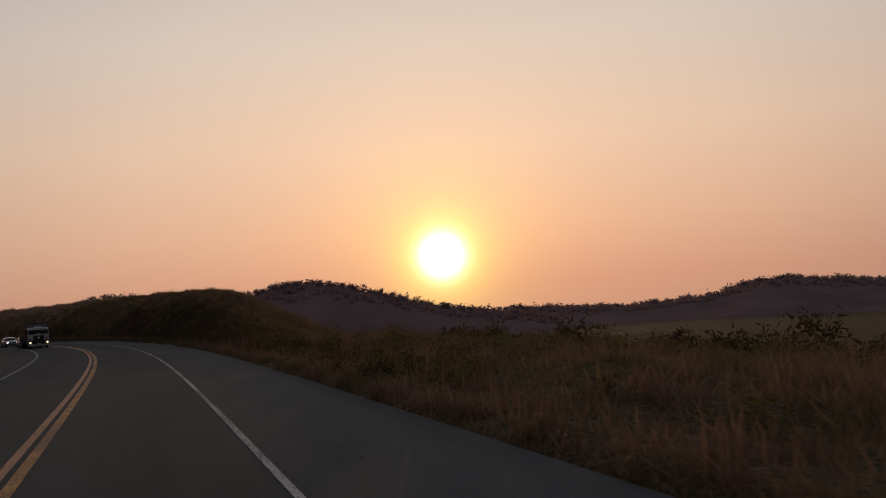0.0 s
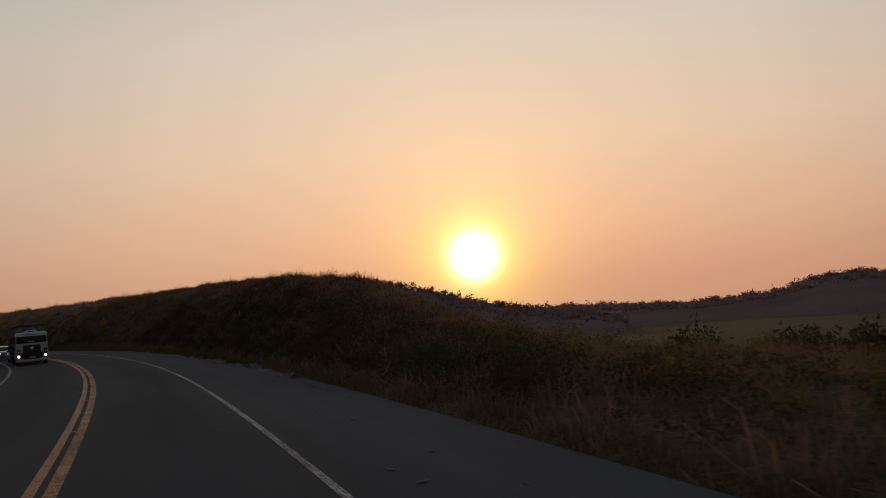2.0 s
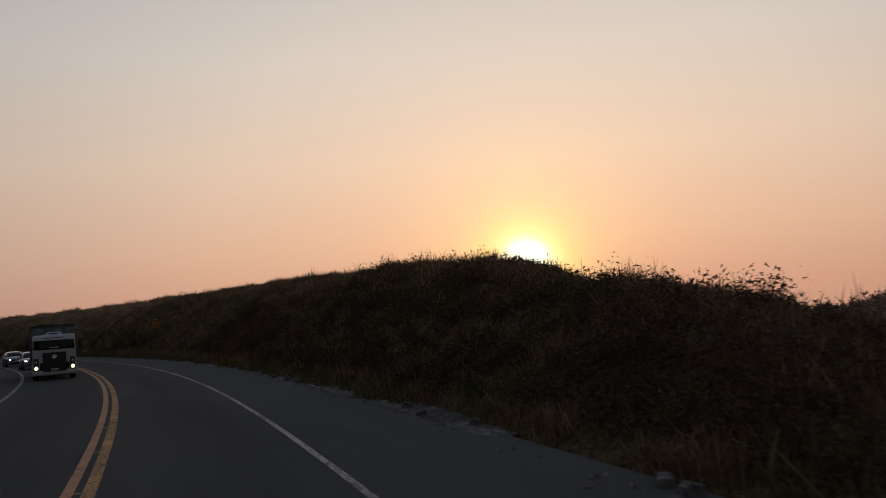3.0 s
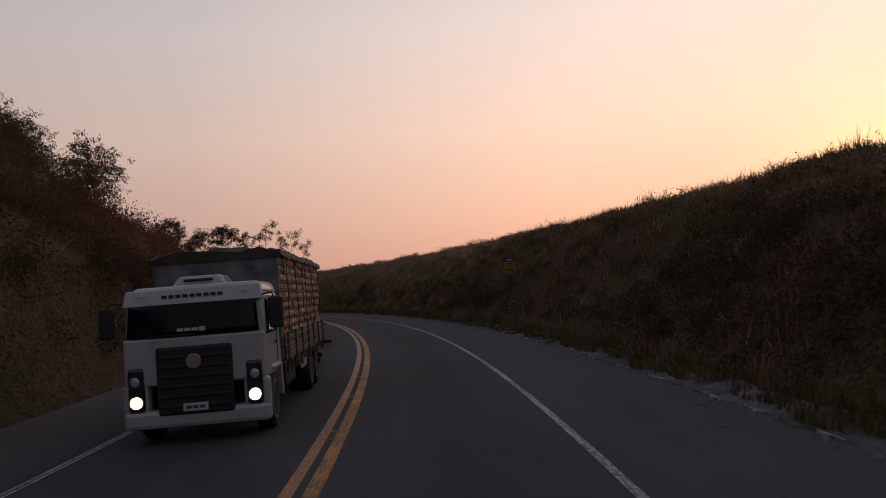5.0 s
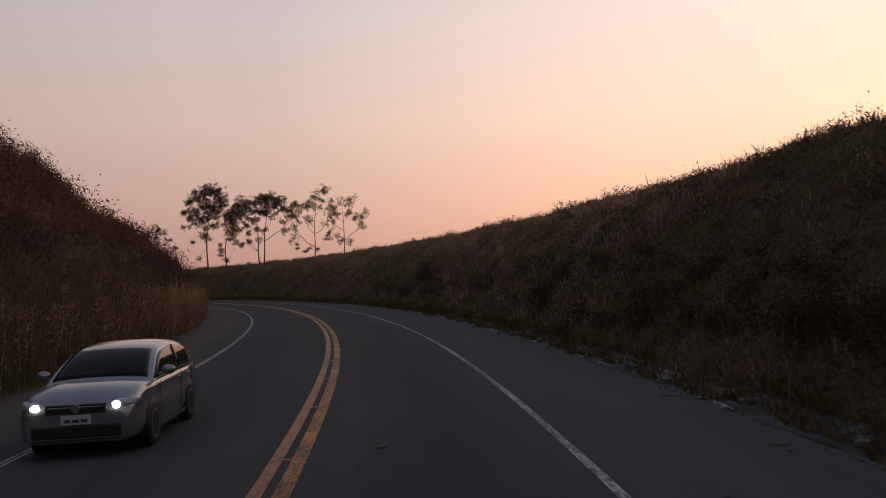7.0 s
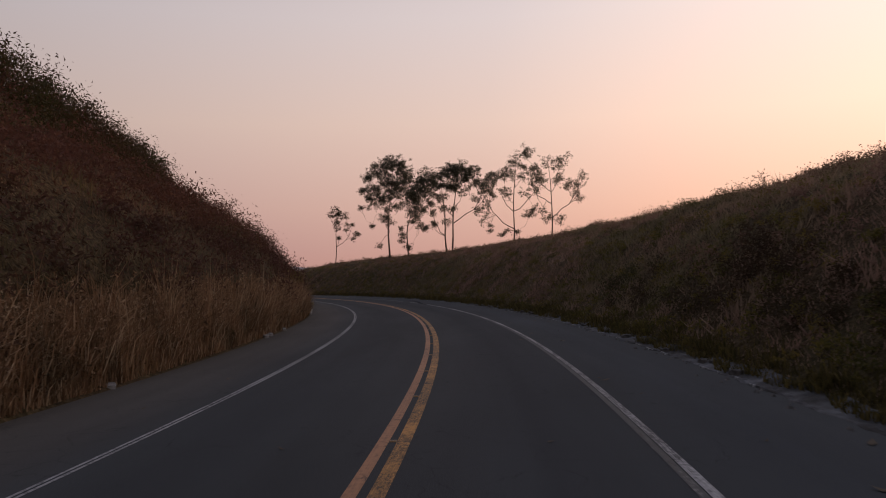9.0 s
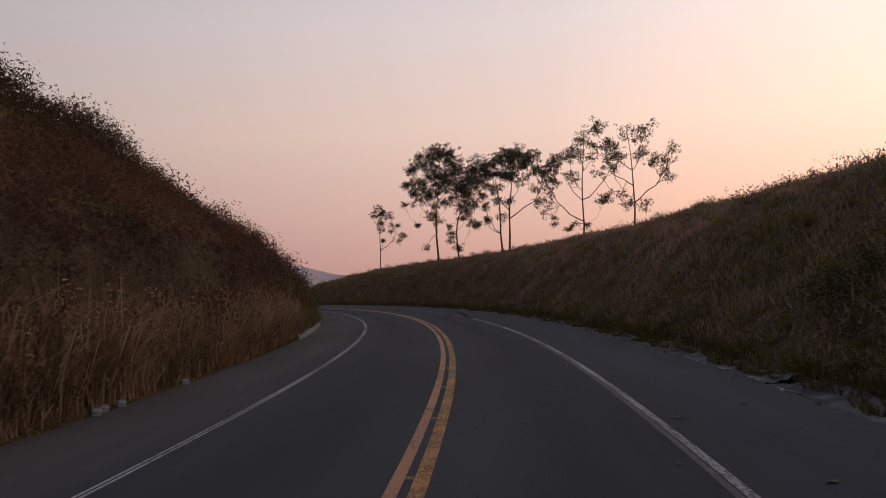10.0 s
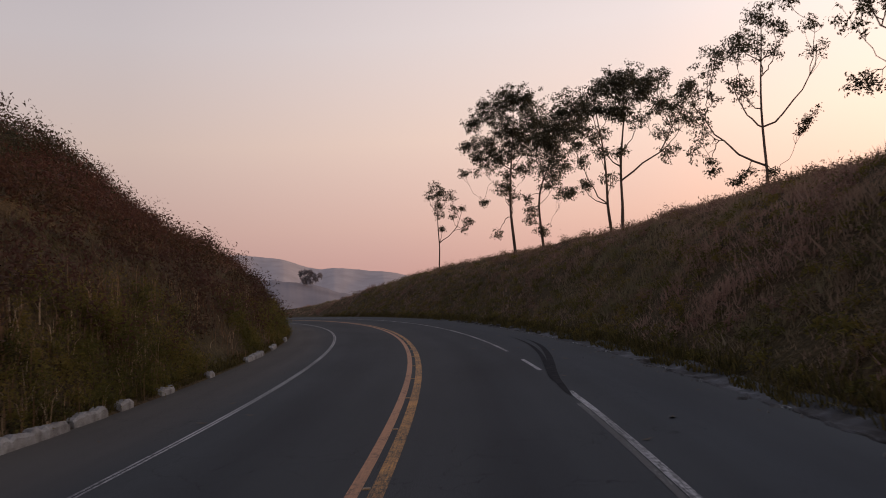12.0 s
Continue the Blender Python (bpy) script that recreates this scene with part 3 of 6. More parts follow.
def build_left_bank():
    tall = join_sets([
        tufts(3600, 12, (50, 124), lambda n: -(TOE_L + 0.15 + RNG.beta(1.2, 1.4, n) * 1.0), 0.14,
              lambda s, d: np.interp(-d, [7.3, 7.6, 7.9, 8.4], [0.7, 1.45, 1.4, 0.8]) * np.interp(s, [16, 40, 118, 126], [0.7, 1, 1.0, 0.7])
              * (0.95 + 0.22 * np.sin(s * 1.9 + 2 * np.sin(s * 0.6)) * np.sin(s * 0.83 + d * 2)), 0.035, 0.5, True),
        tufts(1700, 10, (48, 121), lambda n: -(TOE_L + 0.1 + RNG.uniform(0, 0.9, n)), 0.12, lambda s, d: 0.42 + 0 * s, 0.03, 0.7, True),
        # seed stalks
        tufts(1400, 3, (30, 124), lambda n: -(TOE_L + 0.35 + RNG.uniform(0, 0.5, n)), 0.2, lambda s, d: 1.6 + 0 * s, 0.022, 0.2, True),
    ])
    # seed heads at uneven heights
    n = 8200
    s, a = RNG.uniform(20, 124, n), TOE_L + 0.2 + RNG.beta(1.2, 1.4, n) * 1.0
    x, y = place(s, -a)
    c = np.stack([x, y, ground_z(s, -a) + RNG.uniform(0.35, 1.6, n) * np.interp(a, [7.4, 7.7, 8.3], [0.6, 1.0, 0.7])], -1)
    heads = leaf_cloud(c, RNG.uniform(0.08, 0.24, n), RNG.integers(6, 13, n), 0.11, 1.5, -0.3, 3, small=True)
    tall = join_sets([tall, heads])
    stuff("tall_dry_grass", tall, STRAW, "tall straw-coloured dry grass along the road edge", "grass")
    n = 760
    s, a = RNG.uniform(40, 134, n), TOE_L + 0.25 + RNG.beta(1.0, 1.2, n) * 1.2
    x, y = place(s, -a)
    r = RNG.uniform(0.18, 0.5, n)
    c = np.stack([x, y, ground_z(s, -a) + r * 0.6], -1)
    stuff("grass_shrubs", leaf_cloud(c, r, (r * 300).astype(int), 0.085, 1.1, small=True), SHRUB_LEAF, "small dark shrubs growing in the dry grass", "shrub")
    olive = join_sets([
        tufts(2300, 12, (14, 58), lambda n: -(TOE_L + 0.2 + RNG.beta(1.2, 1.4, n) * 1.35), 0.15, lambda s, d: np.interp(-d, [7.3, 7.7, 8.2, 8.8], [0.6, 1.2, 1.3, 0.8]), 0.034, 0.4, True),
        tufts(900, 10, (14, 58), lambda n: -(TOE_L + 0.1 + RNG.uniform(0, 0.9, n)), 0.12, lambda s, d: 0.42 + 0 * s, 0.03, 0.8, True),
    ])
    stuff("olive_grass", olive, HILL_GRASS, "tall dull olive-brown grass along the road edge", "grass")
    cover = tufts(7000, 6, (-60, 240), lambda n: -(TOE_L + 0.3 + RNG.beta(1.0, 2.6, n) * 12), 0.2, lambda s, d: np.interp(-d, [7.3, 9, 30], [0.3, 0.45, 0.45]), 0.05, 0.7)
    stuff("bank_grass", cover, HILL_GRASS, "dark dry grass on the steep cut bank", "grass")
    n = 2150
    s, a = RNG.uniform(8, 212, n), TOE_L + 0.95 + RNG.beta(1.0, 1.35, n) * 17.0
    x, y = place(s, -a)
    r = 0.5 + 1.0 * RNG.random(n) ** 1.6
    c = np.stack([x, y, ground_z(s, -a) + r * 0.45], -1)
    stuff("bank_shrubs", leaf_cloud(c, r, (r * 150).astype(int), 0.162, 0.85, shell=0.9, small=True), BANK_LEAF, "dense reddish-brown shrubs covering the bank", "shrub")
    # a tall open thicket along the top
    n = 440
    s = np.concatenate([RNG.uniform(97, 128, 190), RNG.uniform(128, 160, 150), RNG.uniform(160, 182, 100)])
    a = RNG.uniform(20.0, 24.0, n)
    x, y = place(s, -a)
    r = RNG.uniform(0.6, 1.15, n)
    high = np.interp(s, [97, 102, 108, 114, 120, 126, 132, 138, 146, 156, 163, 174, 178, 182], [2.3, 2.2, 1.8, 1.5, 1.1, 0.8, 1.6, 1.8, 1.5, 1.1, 1.4, 2.1, 1.2, 0.5]) * (0.9 + 0.25 * np.sin(s * 0.9) * np.sin(s * 0.37 + 1))
    c = np.stack([x, y, ground_z(s, -a) + r * 0.3 + RNG.uniform(0.1, 1.0, n) * high], -1)
    stuff("crest_thicket", leaf_cloud(c, r, (r * 75).astype(int), 0.19, 1.0, shell=1.05, lumps=9, small=True), SHRUB_LEAF, "tall open leafy thicket on top of the bank", "shrub")
    reeds = join_sets([tufts(230, 7, (117, 142), lambda n: -(TOE_L + 0.3 + RNG.uniform(0, 1.3, n)), 0.25, lambda s, d: 0.85 + 0.3 * np.sin(s), 0.028, 0.35, True),
                       tufts(90, 7, (142, 175), lambda n: -(TOE_L + 0.5 + RNG.uniform(0, 1.6, n)), 0.25, lambda s, d: 0.7 + 0 * s, 0.028, 0.35, True)])
    stuff("verge_reeds", reeds, STRAW, "loose pale reeds between the verge shrubs", "grass")
    fringe = tufts(1300, 8, (110, 172), lambda n: -(TOE_L + 0.04 + np.abs(RNG.normal(0, 0.25, n))), 0.12, lambda s, d: 0.24 + 0 * s, 0.03, 0.9, True)
    stuff("verge_grass", fringe, FIELD_LEAF, "short yellow-green grass hanging over the kerb", "grass")
    # loose sprays along the top
    n = 430
    s, a = RNG.choice(RNG.uniform(10, 195, 75), n) + RNG.normal(0, 1.2, n), RNG.uniform(15.5, 23, n)
    x, y = place(s, -a)
    r = RNG.uniform(0.6, 1.3, n)
    c = np.stack([x, y, ground_z(s, -a) + r * 0.75], -1)
    stuff("crest_shrubs", leaf_cloud(c, r, (r * 105).astype(int), 0.18, 1.0, shell=1.1, lumps=12, small=True), SHRUB_LEAF, "leafy open shrubs along the top of the bank", "shrub")
    n = 460
    s, a = np.clip(RNG.choice(RNG.uniform(117, 186, 26), n) + RNG.normal(0, 1.3, n), 116, 188), TOE_L + 0.25 + RNG.beta(1.0, 1.5, n) * 1.5
    x, y = place(s, -a)
    r = (0.3 + 0.75 * RNG.random(n) ** 2) * np.interp(a, [7.4, 8.2], [0.6, 1.15])
    c = np.stack([x, y, ground_z(s, -a) + r * 0.45], -1)
    stuff("green_verge_shrubs", leaf_cloud(c, r, (r * 420).astype(int), 0.087, 0.85, small=True), GREEN_SHRUB, "yellow-green shrubs on the road verge", "shrub")
    n = 230
    s, a = RNG.uniform(-42, 18, n), TOE_L + 0.7 + RNG.beta(1.0, 1.2, n) * 6.5
    x, y = place(s, -a)
    r = RNG.uniform(0.6, 1.25, n)
    c = np.stack([x, y, ground_z(s, -a) + r * 0.45], -1)
    stuff("verge_shrubs", leaf_cloud(c, r, (r * 280).astype(int), 0.115, 0.9, small=True), SHRUB_LEAF, "dark shrubs above the concrete kerb", "shrub")


build_right_slope()
build_left_bank()


def tube(path, radii, sides=7):
    """A tapering tube through the places: arrays of places and triangles."""
    path = np.asarray(path, float)
    t = np.gradient(path, axis=0)
    t /= np.linalg.norm(t, axis=1)[:, None] + 1e-9
    ref = np.array([0.31, 0.95, 0.1])
    a = np.cross(t, ref)
    a /= np.linalg.norm(a, axis=1)[:, None]
    b = np.cross(t, a)
    ang = np.linspace(0, 2 * np.pi, sides, endpoint=False)
    ring = a[:, None] * np.cos(ang)[None, :, None] + b[:, None] * np.sin(ang)[None, :, None]
    v = (path[:, None] + ring * np.asarray(radii)[:, None, None]).reshape(-1, 3)
    tris = []
    for i in range(len(path) - 1):
        for j in range(sides):
            p, q = i * sides + j, i * sides + (j + 1) % sides
            tris += [(p, q, q + sides), (p, q + sides, p + sides)]
    return v, np.array(tris)


def bezier(a, b, c, d, n):
    u = np.linspace(0, 1, n)[:, None]
    return a * (1 - u) ** 3 + 3 * b * u * (1 - u) ** 2 + 3 * c * u * u * (1 - u) + d * u ** 3


def build_tree(name, s, d, clumps, fork, girth, label, leaf=0.19, dense=54, spray=0.42, right_az=25.0, sway=0.3, group="trees on the crest", stems=1, full=1.37):
    """A slender tree. clumps: to the side, up and radius of the leaf masses; fork: height at which the limbs part."""
    x, y = place(s, d)
    z = float(ground_z(s, d))
    root = tagged(new(name), label, "tree", group)
    root.location = (float(x), float(y), z)
    right = np.array([math.cos(radians(right_az)), math.sin(radians(right_az)), 0.0])
    away = np.array([-right[1], right[0], 0.0])
    up = np.array([0, 0, 1.0])
    top = max(c[1] for c in clumps)
    wide = max(abs(c[0]) for c in clumps)
    centres = np.array([right * c[0] + away * RNG.uniform(-0.5, 0.5) * wide * 0.8 + up * c[1] for c in clumps])
    radii = np.array([c[2] for c in clumps]) * full
    sets, nodes, thick = [], [], []
    lead = centres[np.argmax(centres[:, 2] - 0.6 * np.abs(centres @ right))]
    for k in range(stems):
        start = right * (-0.95 * k) - up * 0.4
        goal = lead if k == 0 else centres[np.argmax(centres[:, 2] - 1.2 * np.abs(centres @ right + 2.6))]
        low = start + up * (fork + 0.4) + right * (0.25 * math.sin(s + 2 * k))
        pts = np.concatenate([bezier(start, start + up * fork * 0.4, low - up * fork * 0.3, low, 6)[:-1],
                              bezier(low, low + up * (goal[2] - fork) * 0.4, goal - up * (goal[2] - fork) * 0.35, goal, 10)])
        u = np.linspace(0, 1, len(pts))
        pts[:, :2] += np.stack([np.sin(u * 7.0 + s + k * 2), np.cos(u * 6.0 + d)], -1) * (sway * 0.6 * u)[:, None]
        rad = 0.8 * girth * (1 - 0.1 * k) * (1 - 0.88 * u) + 0.01
        sets.append(tube(pts, rad))
        for p, r in zip(pts, rad):
            if p[2] > fork * 0.75:
                nodes.append(p)
                thick.append(r)
    # long limbs to the outer masses first, then those between
    reach = np.array([abs(c[0]) + 0.5 * c[1] for c in clumps])
    first = list(np.argsort(-reach)[:max(3, len(clumps) // 4)])
    rest = [i for i in np.argsort([np.min(np.linalg.norm(np.array(nodes) - c, axis=1)) for c in centres]) if i not in first]
    leaves, leaf_r = [], []
    for i in first + rest:
        c = centres[i]
        N = np.array(nodes)
        flat = np.linalg.norm((N - c)[:, :2], axis=1)
        cost = np.linalg.norm(N - c, axis=1) + 3.0 * np.maximum(0, N[:, 2] - c[2] + 0.2 * radii[i] + 1.2 * flat)
        hangs = c[2] < fork + 1.2
        if hangs:
            cost = np.linalg.norm(N - c, axis=1) + 2.0 * np.maximum(0, c[2] + 0.2 - N[:, 2])
        j = int(np.argmin(cost))
        far = np.linalg.norm(c - N[j])
        side = (c - N[j]) * [1, 1, 0]
        if hangs:
            curve = bezier(N[j], N[j] + side * 0.45 + up * 0.15 * far, c - side * 0.2 + up * 0.2 * far, c, 8)
        else:
            curve = bezier(N[j], N[j] + side * 0.38 + up * 0.12 * far, c - up * 0.38 * far - side * 0.06, c, 8)
        curve[1:7] += RNG.normal(0, 0.028, (6, 3)) * far * 0.6
        u = np.linspace(0, 1, 8)
        r0 = min(thick[j] * 0.75, 0.016 + 0.012 * radii[i] + 0.009 * far)
        rad = r0 * (1 - 0.7 * u) + 0.007
        sets.append(tube(curve, rad, 5))
        for p, r in zip(curve[1:], rad[1:]):
            nodes.append(p)
            thick.append(r)
        # twigs, each with its own spray of leaves
        for k in range(max(9, int(29 * radii[i] ** 1.6))):
            e = c + np.clip(RNG.normal(0, 1, 3), -1.9, 1.9) * radii[i] * [0.62, 0.62, 0.5]
            if k % 3 == 0:
                q = curve[int(RNG.integers(4, 8))]
                sets.append(tube([q, (q + e) / 2 + RNG.normal(0, 0.08, 3), e], [0.018, 0.012, 0.006], 4))
            leaves.append(e)
            leaf_r.append(spray * RNG.uniform(0.55, 1.4) * (1.0 if radii[i] > 0.85 else 0.8))
    trunk = new("trunk", fast_mesh("trunk", *join_sets(sets), BARK))
    leaf_r = np.array(leaf_r)
    counts = np.maximum((leaf_r ** 2 / spray ** 2 * dense).astype(int), 12)
    crown = new("crown", fast_mesh("crown", *leaf_cloud(np.array(leaves), leaf_r, counts, leaf, 0.75, 0.9, 9, 1.25), TREE_LEAF))
    trunk.parent = crown.parent = root
    return root


# clumps: metres to the side, metres up, radius
build_tree("tree", 227.5, 16.6, [(0.3, 11.5, 1.04), (-1, 10.7, 0.72), (1.7, 10.7, 0.96), (0.4, 9.4, 0.8), (0.4, 8, 0.72), (2.8, 8.4, 0.64), (3.8, 8.7, 0.48), (2.3, 7.6, 0.4), (4.4,
           6.7, 0.8), (3.9, 5.6, 0.56), (0.8, 5.8, 0.24)],
           3.9, 0.13, "thin young tree with sparse leaves on the crest", leaf=0.22, dense=30, spray=0.38, full=0.95)
build_tree("tree", 205.4, 19.1, [(-1, 17.4, 1.17), (0.9, 17.8, 1.17), (2.6, 17.1, 1.1), (3.8, 16.2, 0.84), (-2.5, 16.4, 0.84), (-3.9, 15.5, 0.65), (-4.1, 13.3, 0.71), (-3.5, 11.5,
           0.71), (-2, 13.5, 0.84), (-0.3, 15, 1.04), (1.4, 14.5, 1.04), (3, 14.6, 0.78), (0.1, 12.6, 1.17), (1.6, 12.3, 0.91), (-1.3, 11.1, 0.78), (-2.9, 10.3,
           0.58), (-5.3, 9.8, 0.45), (-0.4, 9.6, 0.58), (-1, 7.8, 0.65), (-3.3, 6.4, 0.32), (-1.8, 2.6, 0.39), (0.1, 7.1, 0.45), (1.9, 10.3, 0.71)],
           5.6, 0.23, "tall round-crowned tree with thin trunk on the crest")
build_tree("tree", 193.2, 17.8, [(3.7, 14, 1.23), (4.6, 13, 0.67), (2.7, 13.2, 0.78), (2.1, 12.3, 0.89), (1.1, 11.4, 0.78), (2.9, 11.3, 0.78), (0.3, 10.4, 0.61), (1.7, 10.1, 0.78),
           (-0.3, 9.3, 0.5), (1.3, 8.6, 0.73), (2.7, 8.4, 0.56), (0.4, 7.7, 0.5), (1.7, 7.2, 0.61), (0.6, 6.2, 0.45), (2.2, 5.5, 0.45), (-0.9, 4, 0.39), (-1,
           3.1, 0.33), (-0, 1.9, 0.45), (-1.2, 5.2, 0.28)],
           4.3, 0.17, "slim dark-topped tree with drooping crown between larger trees")
build_tree("tree", 184.2, 22, [(0.9, 13.9, 0.85), (-0.5, 13.3, 0.8), (2.3, 13.6, 0.75), (3.3, 12.8, 0.7), (-1.7, 12.3, 0.7), (0.7, 12.4, 0.75), (2.2, 11.9, 0.65), (4.4, 11.9, 0.7),
           (6, 11.8, 0.7), (6.2, 10.3, 0.7), (-2.3, 10.9, 0.65), (-0.7, 10.7, 0.75), (0.8, 10.7, 0.65), (-2.7, 9.4, 0.5), (-1.3, 9.2, 0.6), (3.2, 10.7, 0.4),
           (4.3, 8.8, 0.45), (1.6, 9.6, 0.4), (-3.6, 8.6, 0.45), (-3.9, 7.5, 0.45), (-1.6, 7.1, 0.4), (4.3, 6.8, 0.55), (-0.1, 7, 0.4), (-3.3, 6.3, 0.4), (-0.5,
           5.1, 0.4), (-2.7, 4.6, 0.45), (-4.1, 4.1, 0.45)],
           3.3, 0.2, "broad tree with two bare trunks and dense crown", stems=2)
build_tree("tree", 164.4, 23.4, [(1.7, 13, 0.64), (0.6, 12.5, 0.53), (0, 11.6, 0.5), (1.1, 11.4, 0.42), (-0.6, 10.8, 0.53), (-1.2, 10, 0.64), (-2.2, 10, 0.53), (-0, 10.2, 0.42), (1.9,
           11, 0.35), (1.5, 9.9, 0.35), (3.3, 10.9, 0.39), (4.2, 9.9, 0.42), (-3.1, 8.7, 0.57), (-3.8, 8.1, 0.28), (-0.5, 8.2, 0.42), (-1.7, 7.6, 0.39), (-0.4,
           7.4, 0.46), (-2.5, 7.2, 0.32), (-3.3, 6.7, 0.42), (-3.3, 5.6, 0.35), (-3.9, 4.6, 0.35), (-4.4, 3.6, 0.35), (-3.2, 3.1, 0.18), (-3.4, 2.2, 0.18), (3.2,
           5.5, 0.32), (2.7, 4.8, 0.28), (-0.5, 2.3, 0.25), (0.6, 2.1, 0.25), (-1.2, 1.7, 0.25)],
           2.5, 0.15, "open-crowned tree with crooked limbs on the slope crest", leaf=0.17, dense=36, spray=0.34)
build_tree("tree", 146.7, 21.1, [(1.8, 9.2, 0.61), (1, 8.4, 0.44), (-0.3, 8.7, 0.53), (-1.8, 7.8, 0.57), (-1.2, 7.2, 0.53), (-2.3, 6.8, 0.44), (-0.8, 6.6, 0.4), (-1.7, 6.2, 0.4),
           (1.3, 7.3, 0.48), (0.8, 6.4, 0.31), (1.7, 6, 0.4), (2.7, 6.2, 0.53), (3.3, 7, 0.44), (3.7, 6, 0.48), (3, 5, 0.26), (3.2, 4.4, 0.22), (-2.9, 5.2,
           0.44), (-2.1, 5.2, 0.26), (-1.3, 2.9, 0.4), (-2.3, 2.8, 0.4), (-3.1, 2.4, 0.31), (-1, 2, 0.35), (0.7, 2, 0.4), (0.1, 2.4, 0.18)],
           2.2, 0.11, "forked tree with feathery leaves leaning over the slope crest", leaf=0.15, dense=38, spray=0.32)

# saplings and tall shrubs on the bank of the oncoming lane
SAPLING = [(0.0, 3.3, 0.7), (-0.8, 2.7, 0.7), (0.8, 2.5, 0.7), (-0.2, 2.0, 0.8), (0.9, 1.5, 0.6), (-1.0, 1.5, 0.7)]
for s, d, size in ((-19, -13.2, 0.85), (-9, -12.0, 0.65), (-2, -11.5, 0.75), (6, -11.2, 0.62), (24, -13.4, 0.75), (30, -14.6, 1.15), (36, -16.0, 1.2), 
                   (152, -17.5, 0.65), (157, -18.5, 0.6)):
    build_tree("tall_shrub", s, d, [(a * size, b * size, r * size) for a, b, r in SAPLING], 0.9 * size, 0.05, "tall leafy shrub standing on the cut bank", 0.12, 40, 0.26, 0.0, 0.1,
               "tall shrubs on the bank", full=1.1)
# leafy trees on top of the bank
BUSHY = [(0.0, 9.4, 1.2), (-1.2, 8.2, 1.3), (1.1, 7.9, 1.3), (0.2, 6.6, 1.5), (-1.7, 6.0, 1.2), (1.8, 5.6, 1.3), (0.4, 4.6, 1.4), (-1.2, 3.8, 1.2), (1.9, 3.3, 1.1), (-0.2, 2.4, 1.2)]
for s, d, size in ((82, -28.3, 1.1), (76, -29.5, 0.95), (70, -29.0, 1.0)):
    build_tree("tree", s, d, [(a * size, b * size, r * size) for a, b, r in BUSHY], 1.8 * size, 0.13, "leafy bushy tree standing on top of the bank", 0.2, 34, 0.42, 20.0, 0.2,
               "trees on top of the bank", full=1.0)


# far hills: the evening haze is painted into the base colour
def haze_tint_material(name, base, light):
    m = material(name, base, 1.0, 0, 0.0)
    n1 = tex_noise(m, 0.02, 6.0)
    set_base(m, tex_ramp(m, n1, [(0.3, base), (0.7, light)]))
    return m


# purple and pale tones put the haze of the air into hills and woods
HILL_FAR = haze_tint_material("haze_tinted_hill", (0.12, 0.081, 0.08), (0.165, 0.11, 0.105))
WOODS_FAR = plant_material("haze_tinted_woods", [(0.0, (0.19, 0.13, 0.13)), (1.0, (0.30, 0.205, 0.205))], 0.5)
HILL_MIST = haze_tint_material("mist_tinted_valley", (0.22, 0.199, 0.205), (0.275, 0.25, 0.257))
MIST_WOODS = plant_material("mist_tinted_woods", [(0.0, (0.20, 0.18, 0.185)), (1.0, (0.28, 0.25, 0.255))], 0.5)
HILL_PALE = haze_tint_material("pale_haze_tinted_hill", (0.37, 0.325, 0.315), (0.45, 0.395, 0.385))


def build_ridge(name, eye, far, azimuths, heights, mat, label, rough, wood=0.0, leaf=3.0):
    """A hill range seen from the road: its crest at a distance from eye, by azimuth and elevation in degrees."""
    az = np.arange(azimuths[0], azimuths[-1], -0.08 if azimuths[0] > azimuths[-1] else 0.08)
    order = np.argsort(azimuths)
    el = np.interp(az, np.array(azimuths)[order], np.array(heights)[order])
    el = el + rough * sum(np.sin(az * f + p) / f ** 0.6 for f, p in ((2.1, 0.3), (5.3, 1.7), (11.7, 0.9), (23.0, 2.2))) * 0.2
    rows = []
    plain = np.interp(az, np.array(azimuths)[order], np.array(heights)[order])
    for k, (r, drop) in enumerate(((0.70, 1.0), (0.82, 0.55), (0.92, 0.2), (1.0, 0.0), (1.15, 0.25), (1.4, 1.0))):
        z = eye[2] + far * np.tan(np.radians(el if k == 3 else plain + 0.04 * np.sin(az * 1.3 + 2 * k)))
        low = -80.0 if far > 2000 else -30.0
        zz = z * (1 - drop) + low * drop
        rr = far * r * (1 + 0.01 * np.sin(az * 1.7 + k))
        rows.append(np.stack([eye[0] - rr * np.sin(np.radians(az)), eye[1] + rr * np.cos(np.radians(az)), zz], -1))
    v = np.stack(rows, 1).reshape(-1, 3)
    ob = tagged(mesh_object(name, v, grid_faces(len(az), len(rows)), mat, True), label, "hill", kind="structure")
    if wood:
        top = rows[3]
        k = RNG.integers(0, len(top), int(len(top) * wood))
        down = np.where(RNG.random(len(k)) < 0.4, 0.0, RNG.uniform(0, 1, len(k)))[:, None]
        c = top[k] * (1 - down) + rows[2][k] * down + RNG.normal(0, 1, (len(k), 3)) * [4, 4, 0.5]
        r = RNG.uniform(0.5, 1.0, len(k)) * leaf
        stuff("far_woods", leaf_cloud(c, r, np.full(len(k), 34), leaf * 0.54, 1.0, small=True), WOODS_FAR, "line of trees tinted with haze along the far hill crest", "wood")
    return ob


